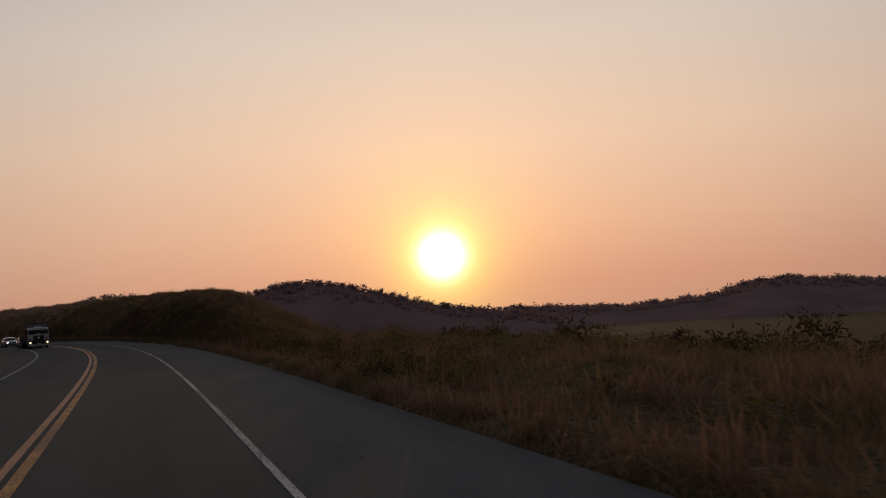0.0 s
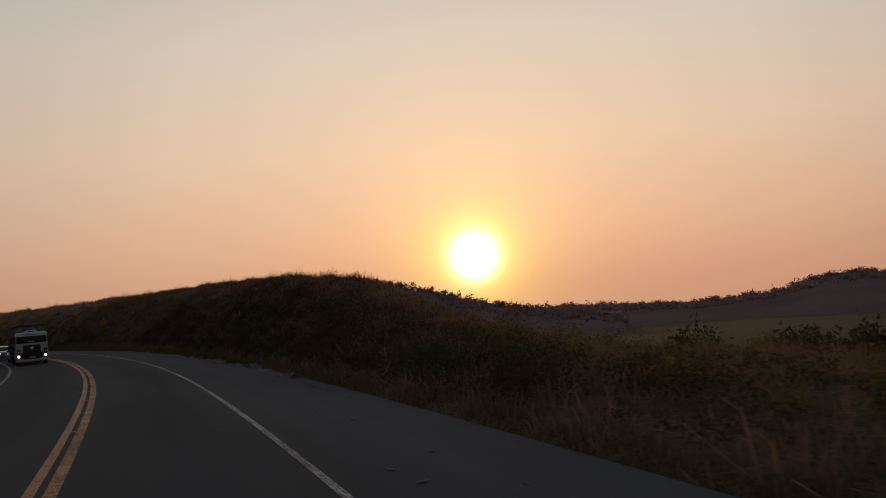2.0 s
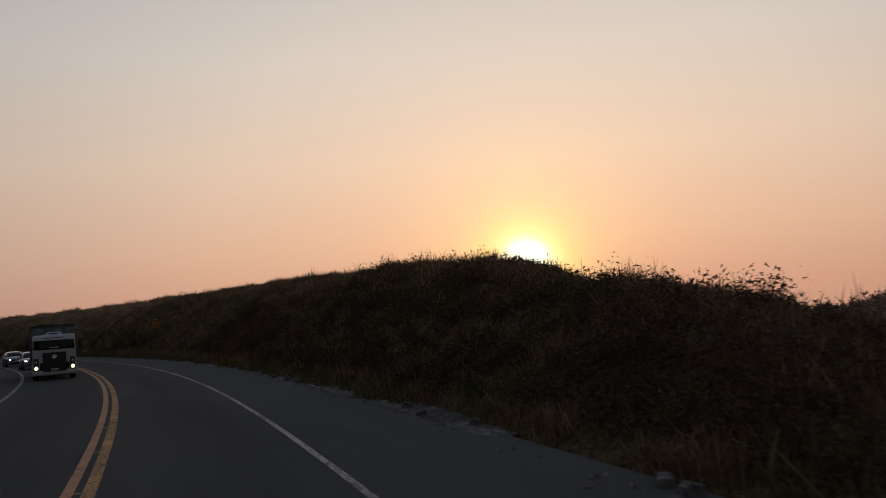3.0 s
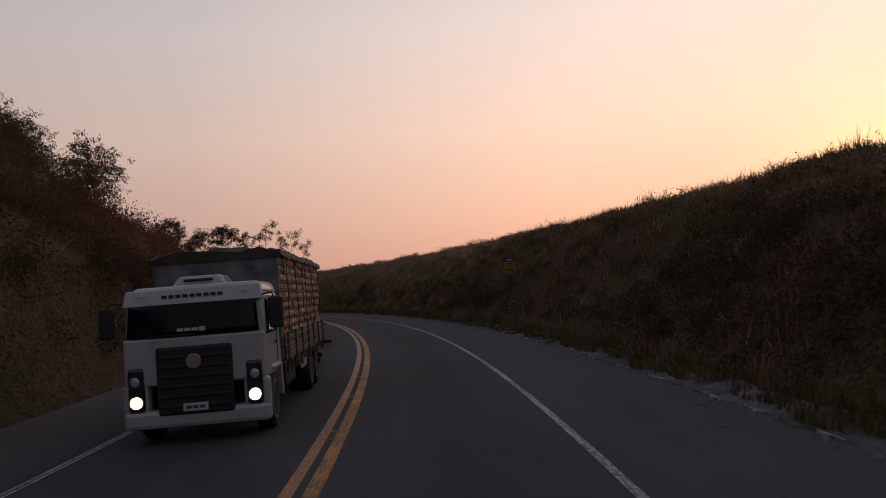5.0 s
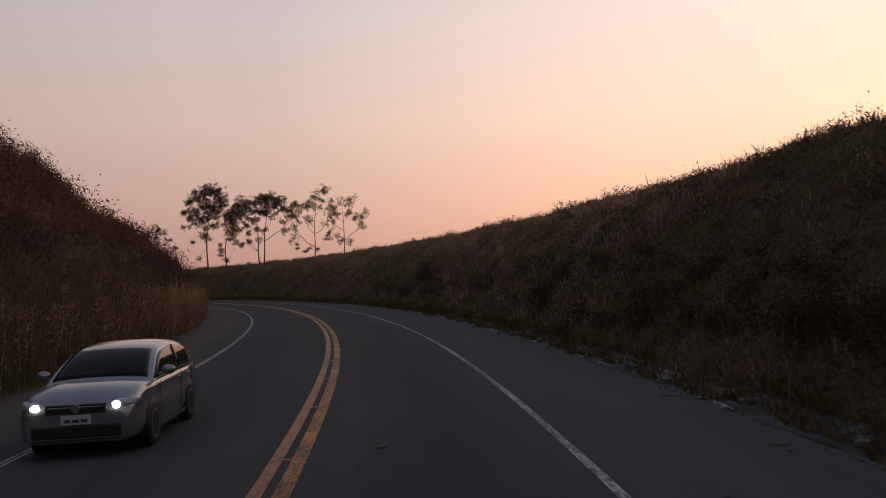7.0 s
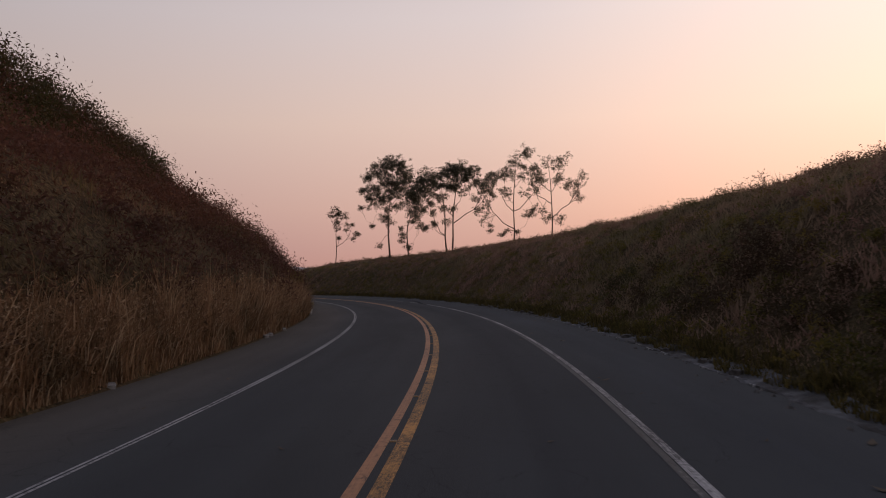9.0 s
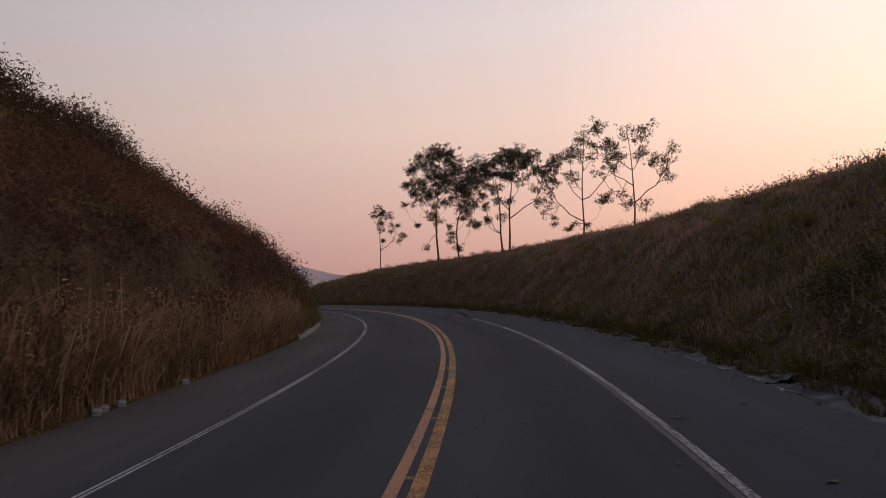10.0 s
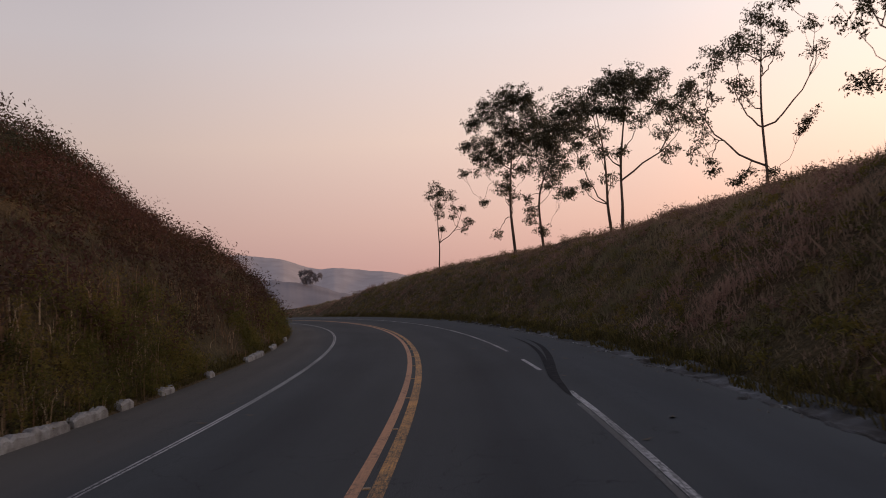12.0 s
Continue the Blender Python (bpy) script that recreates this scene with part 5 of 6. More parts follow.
set_base(GREY_BOARD, tex_ramp(GREY_BOARD, gb, [(0.35, (0.07, 0.075, 0.08)), (0.65, (0.16, 0.17, 0.18))]))
TARP = material("brown_tarpaulin", (0.06, 0.045, 0.035), 0.75)
tb_noise = tex_noise(TARP, 2.5, 6.0)
set_base(TARP, tex_ramp(TARP, tb_noise, [(0.3, (0.022, 0.017, 0.013)), (0.7, (0.07, 0.05, 0.037))]))
set_bump(TARP, tb_noise, 0.7, 0.06)
CRATE = material("orange_crate", (0.35, 0.10, 0.03), 0.55)


def vary_by_object(m, colours):
    nt = m.node_tree
    info = nt.nodes.new("ShaderNodeObjectInfo")
    dirt = tex_noise(m, 7.0, 5.0)
    col = tex_ramp(m, info.outputs["Random"], colours)
    set_base(m, tex_mix(m, 0.35, col, tex_ramp(m, dirt, [(0.35, (0.05, 0.035, 0.03)), (0.7, (0.30, 0.24, 0.2))])))


vary_by_object(CRATE, [(0.0, (0.32, 0.08, 0.025)), (0.35, (0.40, 0.15, 0.05)), (0.6, (0.26, 0.05, 0.035)), (0.8, (0.36, 0.22, 0.12)), (1.0, (0.25, 0.20, 0.15))])
# pale blocks in the crates stand in for the chickens
CRATE_FILL = material("pale_crate_fill", (0.5, 0.42, 0.38), 0.9, 0, 0.1)


def fill_colours(m):
    """Each bundle has its own shade, and each crate another set of them."""
    nt = m.node_tree
    info, geo = nt.nodes.new("ShaderNodeObjectInfo"), nt.nodes.new("ShaderNodeNewGeometry")
    add = nt.nodes.new("ShaderNodeMath")
    add.operation = "MULTIPLY_ADD"
    nt.links.new(info.outputs["Random"], add.inputs[0])
    add.inputs[1].default_value = 7.3
    nt.links.new(geo.outputs["Random Per Island"], add.inputs[2])
    frac = nt.nodes.new("ShaderNodeMath")
    frac.operation = "FRACT"
    nt.links.new(add.outputs[0], frac.inputs[0])
    col = tex_ramp(m, frac.outputs[0], [(0.0, (0.07, 0.045, 0.035)), (0.15, (0.34, 0.16, 0.08)), (0.3, (0.58, 0.42, 0.33)), (0.46, (0.52, 0.20, 0.14)), (0.6, (0.62, 0.50, 0.42)), (0.74, (0.50, 0.25, 0.09)), (0.88, (0.50, 0.33, 0.25)), (1.0, (0.10, 0.06, 0.05))])
    set_base(m, tex_mix(m, 0.35, col, tex_ramp(m, tex_noise(m, 14.0, 5.0), [(0.35, (0.10, 0.06, 0.045)), (0.65, (0.66, 0.52, 0.43))])))


fill_colours(CRATE_FILL)
LAMP_GLASS = material("dark_lamp_housing", (0.02, 0.02, 0.022), 0.12, 0, 0.6)


# a darker white than WHITE_PAINT, for the truck only
TRUCK_WHITE = car_paint("dull_white_paint", (0.34, 0.34, 0.34), 0.0, 0.35)
SIDE_GREY = material("dull_grey_plate", (0.24, 0.235, 0.23), 0.7)


def build_truck():
    truck = tagged(new("livestock_truck"), "white flat-front truck loaded with stacked crates under tarpaulin", "truck")
    F, R = 4.9, -4.9
    W2 = 1.19
    # cab
    cab = part("cab", taper_bm((2.34, 1.80), (2.26, 1.62), 0.95, 2.42, (0, F - 0.90), (0, -0.07), 0.09), TRUCK_WHITE, truck, "white painted cab")
    part("cab_roof", taper_bm((2.28, 1.70), (2.10, 1.35), 2.38, 2.60, (0, F - 0.99), (0, -0.08), 0.07), TRUCK_WHITE, truck)
    part("sun_visor", taper_bm((2.30, 0.16), (2.24, 0.10), 2.28, 2.55, (0, F - 0.11), (0, -0.10), 0.03), TRUCK_WHITE, truck, "white visor panel above the windscreen")
    for k in range(9):
        part("visor_lettering", box_bm((0.085, 0.006, 0.05), (-0.46 + k * 0.115, F - 0.065, 2.42), 0.0), PLASTIC, truck)
    for sx in (1, -1):
        part("marker_light", box_bm((0.12, 0.03, 0.025), (sx * 0.85, F - 0.05, 2.45), 0.008), PLATE, truck)
    part("roof_unit", taper_bm((0.95, 0.8), (0.72, 0.6), 2.58, 2.76, (0, F - 0.95), (0, -0.02), 0.05), TRUCK_WHITE, truck, "white roof air unit")
    part("roof_unit_vent", box_bm((0.5, 0.02, 0.05), (0, F - 0.56, 2.68), 0.006), PLASTIC, truck)
    part("windscreen", panel_bm([(1.08, F - 0.005, 1.76), (-1.08, F - 0.005, 1.76), (-1.04, F - 0.05, 2.29), (1.04, F - 0.05, 2.29)], 0.02, 0.03), DUSK_GLASS, truck, "wide dark windscreen")
    for k in range(4):
        part("screen_lettering", box_bm((0.10, 0.004, 0.05 + 0.02 * (k == 0)), (-0.16 + 0.12 * k, F + 0.052, 1.86), 0.0), PLATE, truck)
    part("wiper", box_bm((0.75, 0.02, 0.02), (0.35, F + 0.05, 1.78), 0.004), PLASTIC, truck)
    part("front_panel", box_bm((2.30, 0.10, 0.78), (0, F - 0.02, 1.36), 0.04), TRUCK_WHITE, truck)
    part("bumper", merge(box_bm((2.38, 0.32, 0.30), (0, F - 0.10, 0.42), 0.07), box_bm((0.42, 0.28, 0.60), (0.98, F - 0.12, 0.70), 0.06), box_bm((0.42, 0.28, 0.60), (-0.98, F - 0.12, 0.70), 0.06)), TRUCK_WHITE, truck, "white front bumper")
    grille = part("grille", box_bm((1.24, 0.10, 1.12), (0, F + 0.03, 1.03), 0.04), PLASTIC, truck, "tall black grille")
    for k in range(6):
        part("slat", box_bm((1.16, 0.05, 0.05), (0, F + 0.075, 0.62 + k * 0.16), 0.012), PLASTIC, grille)
    part("badge", lathe_x([(0.0, 0.13), (0.02, 0.12)], 20), CHROME, truck).matrix_local = pose(0, F + 0.095, 1.34, 0, 0, 90)
    p = part("number_plate", box_bm((0.40, 0.012, 0.13), (0.0, F + 0.11, 0.60), 0.004), PLATE, truck, "grey number plate")
    for k in range(3):
        part("bar", box_bm((0.09, 0.004, 0.05), (-0.11 + k * 0.11, F + 0.12, 0.60), 0.0), PLATE_INK, p)
    for sx in (1, -1):
        hl = part("headlight", box_bm((0.27, 0.14, 0.72), (sx * 0.96, F + 0.0, 0.92), 0.05), LAMP_GLASS, truck, "tall dark headlight housing")
        part("bulb", ball_bm((sx * 0.96, F + 0.07, 0.72), (0.10, 0.03, 0.10), 14, 9), WARM_LAMP, hl)
        part("side_lamp", ball_bm((sx * 0.97, F + 0.065, 1.06), (0.08, 0.02, 0.08), 12, 8), LENS, hl)
        part("door_window", panel_bm([(sx * 1.175, F - 0.28, 1.72), (sx * 1.175, F - 1.15, 1.72), (sx * 1.145, F - 1.15, 2.28), (sx * 1.145, F - 0.38, 2.28)][::sx], 0.012, 0.0, 3), DUSK_GLASS, truck)
        part("door_gap", box_bm((0.012, 0.014, 1.2), (sx * 1.172, F - 1.25, 1.6), 0.0), PLASTIC, truck)
        part("door_handle", box_bm((0.03, 0.18, 0.05), (sx * 1.185, F - 1.1, 1.5), 0.01), PLASTIC, truck)
        part("fender", merge(*[taper_bm((0.44, 0.16), (0.42, 0.16), 0.0, 0.09, (sx * 0.98, 0), (0, 0), 0.02) for _ in range(1)]), TRUCK_WHITE, truck).matrix_local = pose(0, F - 1.42, 1.02, 30, 0, 0)
        part("fender_top", box_bm((0.46, 0.95, 0.10), (sx * 0.98, F - 0.95, 1.08), 0.04), TRUCK_WHITE, truck)
        part("fender_rear", taper_bm((0.44, 0.10), (0.44, 0.16), 0.50, 1.10, (sx * 0.98, F - 1.60), (0, 0.10), 0.03), TRUCK_WHITE, truck)
        part("step", box_bm((0.30, 0.40, 0.05), (sx * 1.02, F - 0.28, 0.52), 0.01), PLASTIC, truck)
        arm = tube([(sx * 1.14, F - 0.12, 2.35), (sx * 1.32, F + 0.02, 2.37), (sx * 1.36, F + 0.04, 2.3), (sx * 1.36, F + 0.04, 1.75), (sx * 1.18, F - 0.1, 1.7)], [0.018] * 5, 6)
        mir = part("wing_mirror", box_bm((0.24, 0.10, 0.52), (sx * 1.38, F + 0.04, 2.04), 0.04), PLASTIC, truck, "large black wing mirror")
        part("mirror_arm", fast_mesh("mirror_arm", *arm, PLASTIC), PLASTIC, mir)
        # side gear under the bed
        for k in range(3):
            part("side_panel", box_bm((0.03, 0.34, 0.36), (sx * 1.13, -0.15 - k * 0.38, 0.84), 0.015), SIDE_GREY, truck, "pale hanging side panel")
        part("mudflap", box_bm((0.55, 0.02, 0.55), (sx * 0.85, -3.85, 0.55), 0.005), RUBBER, truck)
        part("chassis_rail", box_bm((0.09, 8.6, 0.24), (sx * 0.42, -0.5, 0.88), 0.01), PLASTIC, truck)
        add_wheel(truck, sx * 0.98, F - 0.98, 0.50, 0.30, sx, True)
        for yy in (-1.85, -3.10):
            add_wheel(truck, sx * 0.90, yy, 0.50, 0.52, sx, True)
    part("tail_arm", box_bm((0.30, 0.05, 0.09), (-1.30, R + 0.05, 0.98), 0.015), PLASTIC, truck, "black lamp arm at the tail")
    part("rear_bumper", box_bm((2.30, 0.12, 0.14), (0, R + 0.05, 0.62), 0.02), PLASTIC, truck)
    part("fuel_tank", lathe_x([(-0.35, 0.26), (-0.34, 0.30), (0.34, 0.30), (0.35, 0.26)], 18), ALLOY, truck).matrix_local = pose(0.85, 2.2, 0.72, 0, 0, 90)
    # black blocks added under the bed in place of the deep shade there
    part("underbed_shade_fill", box_bm((2.1, 1.5, 0.50), (0, 1.15, 0.74), 0.04), PLASTIC, truck, "black block filling in the shade under the bed")
    part("rear_shade_fill", box_bm((1.9, 1.2, 0.34), (0, -0.35, 0.82), 0.03), PLASTIC, truck)
    for sx in (1, -1):
        for k in range(13):
            hang = 0.16 + 0.12 * abs(math.sin(k * 2.1 + sx))
            part("crossbeam_end", box_bm((0.05, 0.07, hang), (sx * 1.19, 2.5 - k * 0.58, 1.06 - hang / 2), 0.008), WOOD, truck)
    # bed and headboard
    part("bed", box_bm((2.36, 7.75, 0.14), (0, -1.03, 1.07), 0.02), WOOD, truck, "worn wooden bed")
    part("headboard", box_bm((2.34, 0.10, 2.05), (0, 2.84, 2.14), 0.02), GREY_BOARD, truck, "grey sheet headboard")
    for sx in (1, -1):
        for k in range(3):
            part("side_board", box_bm((0.03, 7.7, 0.115), (sx * 1.205, -1.03, 1.12 + 0.17 * k), 0.008), WOOD, truck, "weathered wooden side board")
            part("board_edge", box_bm((0.02, 7.7, 0.014), (sx * 1.214, -1.03, 1.185 + 0.17 * k), 0.004), SIDE_GREY, truck, "pale strip along the top edge of the board")
        for k in range(7):
            part("stake", box_bm((0.05, 0.07, 0.62), (sx * 1.235, 2.6 - 1.2 * k, 1.30), 0.008), WOOD, truck, "upright wooden stake")
        for k in range(11):
            part("rail", box_bm((0.016, 7.7, 0.012), (sx * 1.17, -1.03, 1.325 + k * 0.178), 0.005), RED_RAIL, truck, "red-brown rail between crate rows")
        for k in range(5):
            lean = 0.16 * math.sin(k * 2.7 + sx)
            rope = tube([(sx * 1.20, 2.1 - k * 1.62 + lean, 3.2), (sx * 1.225, 2.1 - k * 1.62 + lean * 0.4, 2.3), (sx * 1.205, 2.1 - k * 1.62 - lean, 1.08)], [0.009] * 3, 5)
            part("rope", fast_mesh("rope", *rope, TARP), TARP, truck, "dark rope tied down over the crates")
    for k in range(4):
        part("tail_board", box_bm((2.34, 0.035, 0.03), (0, R + 0.01, 1.21 + k * 0.53), 0.01), WOOD, truck)
    # tarpaulin rolled over the load
    nx, ny = 16, 150
    bm = bmesh.new()
    rows = []
    for j in range(ny + 1):
        v = j / ny
        y = 2.95 + (R - 0.12 - 2.95) * v
        row = []
        for i in range(nx + 1):
            a = math.pi * i / nx
            lump = 0.03 * math.sin(9 * v * 3 + i * 0.8) + 0.03 * math.sin(41 * v + i * 1.7) + 0.025 * math.sin(97 * v - i) + 0.02 * math.sin(171 * v + 2 * i)
            x = -math.cos(a) * (1.24 + 0.02 * math.sin(25 * v + i))
            z = 3.12 + (0.13 + lump) * math.sin(a) ** 0.45 + (0.02 * math.sin(v * 12) if 0 < i < nx else -0.05 + 0.02 * math.sin(v * 67) + 0.022 * math.sin(v * 151) + 0.015 * math.sin(v * 293))
            row.append(bm.verts.new((x, y, z)))
        rows.append(row)
    for p, q in zip(rows, rows[1:]):
        for i in range(nx):
            bm.faces.new((p[i], p[i + 1], q[i + 1], q[i])).smooth = True
    bm.faces.new(rows[0])
    bm.faces.new(rows[-1])
    bmesh.ops.recalc_face_normals(bm, faces=bm.faces[:])
    part("tarpaulin", bm, TARP, truck, "lumpy brown tarpaulin over the load")
    return truck


truck = build_truck()
park(truck, -1.5, -2.22)


def build_crate(bundles, wall):
    """A low plastic crate, 0.60 by 0.42 by 0.16 m, open at the sides. bundles: x, z, half width, half height of the
    blocks that stand in for chickens.
    """
    bars = [box_bm((0.60, 0.42, 0.025), (0, 0, 0.013), 0.004), box_bm((0.60, 0.012, wall), (0, -0.204, wall / 2 + 0.01), 0.0), box_bm((0.60, 0.016, 0.014), (0, -0.20, 0.152), 0.0), box_bm((0.60, 0.016, 0.014), (0, 0.20, 0.152), 0.0)]
    for k in range(2):
        bars.append(box_bm((0.018, 0.018, 0.16), (-0.29 + k * 0.58, -0.20, 0.08), 0.0))
    me = bpy.data.meshes.new("crate")
    b = merge(*bars)
    b.to_mesh(me)
    b.free()
    me.materials.append(CRATE)
    crate = tagged(new("crate", me), "orange plastic crate filled with pale blocks for chickens on truck", "crate", "crates on the truck")
    fill = []
    for x, z, w, h in bundles:
        b = box_bm((2 * w, 0.30, 2 * h), (0, 0, 0), min(w, h) * 0.4, 1)
        bmesh.ops.rotate(b, verts=b.verts[:], cent=(0, 0, 0), matrix=Matrix.Rotation(0.25 * math.sin(x * 40 + z * 90), 3, "Y"))
        bmesh.ops.translate(b, verts=b.verts[:], vec=(x, -0.08 + 0.02 * math.sin(x * 70), z))
        fill.append(b)
    part("packing", merge(*fill), CRATE_FILL, crate)
    return crate


def load_crates():
    kinds = [build_crate(*k) for k in (
        (((-0.225, 0.086, 0.06, 0.056), (-0.10, 0.082, 0.05, 0.05), (0.03, 0.085, 0.065, 0.056), (0.14, 0.075, 0.035, 0.045), (0.23, 0.088, 0.05, 0.056)), 0.035),
        (((-0.21, 0.08, 0.075, 0.05), (-0.03, 0.088, 0.085, 0.055), (0.16, 0.078, 0.04, 0.046), (0.245, 0.085, 0.035, 0.056)), 0.06),
        (((-0.24, 0.075, 0.04, 0.045), (-0.13, 0.09, 0.055, 0.058), (0.0, 0.07, 0.055, 0.04), (0.19, 0.086, 0.09, 0.054)), 0.022))]
    used = [False] * len(kinds)
    rnd = random.Random(8)
    M = truck.matrix_world.copy()

    def put(m):
        i = rnd.randrange(len(kinds))
        if used[i]:
            copy_thing(kinds[i], m)
        else:
            kinds[i].matrix_world = m
            used[i] = True

    for row in range(11):
        z = 1.16 + row * 0.178
        for side in (-1, 1):
            for c in range(12):
                put(M @ pose(side * (0.945 + rnd.uniform(-0.03, 0.025)), 2.42 - c * 0.635 + rnd.uniform(-0.012, 0.012), z + rnd.uniform(-0.004, 0.004), rnd.uniform(-1.2, 1.2), 0, 90 * side + rnd.uniform(-3, 3)))
        for c in range(2):
            put(M @ pose(-0.34 + c * 0.68, -4.62, z, 0, 0, 0))


load_crates()


# ---- small things along the road ----
CONCRETE = material("weathered_concrete", (0.30, 0.28, 0.26), 0.9)
cn, cf = tex_noise(CONCRETE, 3.0, 6.0), tex_noise(CONCRETE, 30.0, 3.0)
set_base(CONCRETE, tex_mix(CONCRETE, 0.4, tex_ramp(CONCRETE, cn, [(0.34, (0.07, 0.055, 0.045)), (0.52, (0.24, 0.215, 0.19)), (0.72, (0.40, 0.38, 0.35))]), tex_ramp(CONCRETE, cf, [(0.3, (0.15, 0.14, 0.13)), (0.7, (0.38, 0.36, 0.34))])))
set_bump(CONCRETE, cf, 0.6, 0.02)
GUTTER = material("dirty_concrete", (0.10, 0.095, 0.09), 0.95)
gn = tex_noise(GUTTER, 2.0, 6.0)
gf = tex_noise(GUTTER, 0.35, 3.0)
set_base(GUTTER, tex_mix(GUTTER, 0.5, tex_ramp(GUTTER, gn, [(0.36, (0.018, 0.015, 0.012)), (0.48, (0.045, 0.042, 0.04)), (0.6, (0.10, 0.10, 0.104)), (0.75, (0.26, 0.26, 0.26))]),
                         tex_ramp(GUTTER, gf, [(0.42, (0.026, 0.022, 0.018)), (0.62, (0.13, 0.13, 0.134))])))
set_bump(GUTTER, gn, 0.7, 0.05)


LIMEWASH = material("flaking_limewash", (0.5, 0.5, 0.48), 0.9, 0, 0.1)
lw = tex_noise(LIMEWASH, 9.0, 5.0)
set_base(LIMEWASH, tex_ramp(LIMEWASH, lw, [(0.4, (0.06, 0.06, 0.06)), (0.56, (0.26, 0.26, 0.25)), (0.72, (0.50, 0.50, 0.48))]))
OLD_CONCRETE = material("grey_rubble", (0.14, 0.13, 0.12), 0.95, 0, 0.1)
on_ = tex_noise(OLD_CONCRETE, 6.0, 5.0)
set_base(OLD_CONCRETE, tex_ramp(OLD_CONCRETE, on_, [(0.32, (0.05, 0.045, 0.04)), (0.6, (0.13, 0.12, 0.11)), (0.8, (0.24, 0.22, 0.20))]))


def rough_block(length, depth, height, seed):
    """A weathered kerb block along +y."""
    rnd = random.Random(seed)
    bm = bmesh.new()
    n = max(3, int(length / 0.14))
    rings = []
    for i in range(n + 1):
        y = -length / 2 + length * i / n
        e = 0.72 if i in (0, n) else 1.0
        h = height * e * rnd.uniform(0.78, 1.1)
        d = depth * (0.9 if i in (0, n) else 1.0) * rnd.uniform(0.86, 1.08)
        pts = [(-d / 2, -0.15), (d / 2, -0.15), (d / 2 * rnd.uniform(0.93, 1), h * 0.72), (d * 0.34, h), (-d * 0.34, h * rnd.uniform(0.95, 1.02)), (-d / 2, h * 0.75)]
        rings.append([bm.verts.new((x, y + rnd.uniform(-0.02, 0.02), z)) for x, z in pts])
    for p, q in zip(rings, rings[1:]):
        for k in range(6):
            bm.faces.new((p[k], p[(k + 1) % 6], q[(k + 1) % 6], q[k]))
    bm.faces.new(rings[0])
    bm.faces.new(rings[-1])
    bmesh.ops.recalc_face_normals(bm, faces=bm.faces[:])
    me = bpy.data.meshes.new("kerb_block")
    bm.to_mesh(me)
    bm.free()
    me.materials.append(CONCRETE)
    return me


def lay(me, name, s, d, z=0.0, turn=0.0, label="", category="", group="", kind=""):
    x, y = place(s, d)
    ob = new(name, me)
    ob.matrix_world = pose(float(x), float(y), BANK * d + z, 0, 0, math.degrees(float(np.interp(s, ROAD_S, ROAD_H))) + turn)
    return tagged(ob, label, category, group, kind)


BLOCKS = [rough_block(L, 0.30, 0.25, k) for k, L in enumerate((1.15, 1.41, 0.7, 1.36, 1.3))]
rnd = random.Random(5)
kerb_label = "broken whitish concrete kerb block at the verge"
for k in range(19):
    if rnd.random() > 0.05:
        lay(BLOCKS[rnd.randrange(5)], "kerb_block", -34.0 + 1.42 * k, -7.32 + rnd.uniform(-0.07, 0.05), rnd.uniform(-0.07, 0.01), rnd.uniform(-4, 4), kerb_label, "kerb", "kerb blocks")
# the longer blocks left along the bank, broken and half grown over
for k, (first, last) in enumerate(((119.6, 120.5), (120.9, 122.0), (122.2, 123.1), (123.5, 125.2), (125.6, 126.6), (126.8, 128.5), (128.7, 130.5), (130.8, 133.5), (133.9, 135.7), (136.6, 137.4),
                                   (139.8, 140.9), (145.2, 145.9), (152.7, 154.9), (155.1, 157.5), (161.7, 164.2), (171.2, 173.6))):
    lay(rough_block(last - first, 0.30, 0.27, 20 + k), "kerb_block", (first + last) / 2, -7.27 + rnd.uniform(-0.05, 0.03), rnd.uniform(-0.05, 0.01), rnd.uniform(-1.5, 1.5), kerb_label, "kerb", "kerb blocks")

# concrete channel along the foot of the cut slope: a low lip, then an apron that rises under the grass
G_D = np.array([6.44, 6.49, 6.53, 6.60, 6.70, 6.82, 6.94, 7.06, 7.18, 7.26])
G_Z = np.array([-0.05, 0.012, 0.026, 0.012, 0.02, 0.035, 0.06, 0.09, 0.12, 0.0])
for a, b in ((-46, 6), (6.5, 31), (31.4, 58), (58.5, 92.5), (93, 116), (116.5, 150), (150.6, 200)):
    ss = np.arange(a, b + 0.01, 0.2)
    S2, D2 = np.meshgrid(ss, G_D, indexing="ij")
    jag = 0.035 * np.sin(S2 * 2.3) + 0.03 * np.sin(S2 * 5.1 + D2) + 0.02 * np.sin(S2 * 9.7)
    x, y = place(S2, D2 + jag)
    z = BANK * D2 + np.interp(D2, G_D, G_Z) * smooth(-46, -38, S2) * (1 + 0.3 * np.sin(S2 * 0.7) + 0.2 * np.sin(S2 * 1.9)) + 0.012 * np.sin(S2 * 3.7 + D2 * 19) + 0.012 * np.sin(S2 * 11.3 + D2 * 25) + 0.008 * np.sin(S2 * 21 - D2 * 31)
    v = np.stack([x, y, z], -1).reshape(-1, 3)
    tagged(mesh_object("gutter", v, grid_faces(len(ss), len(G_D)), GUTTER, False), "cracked grey concrete gutter between asphalt and grass", "gutter", kind="structure")

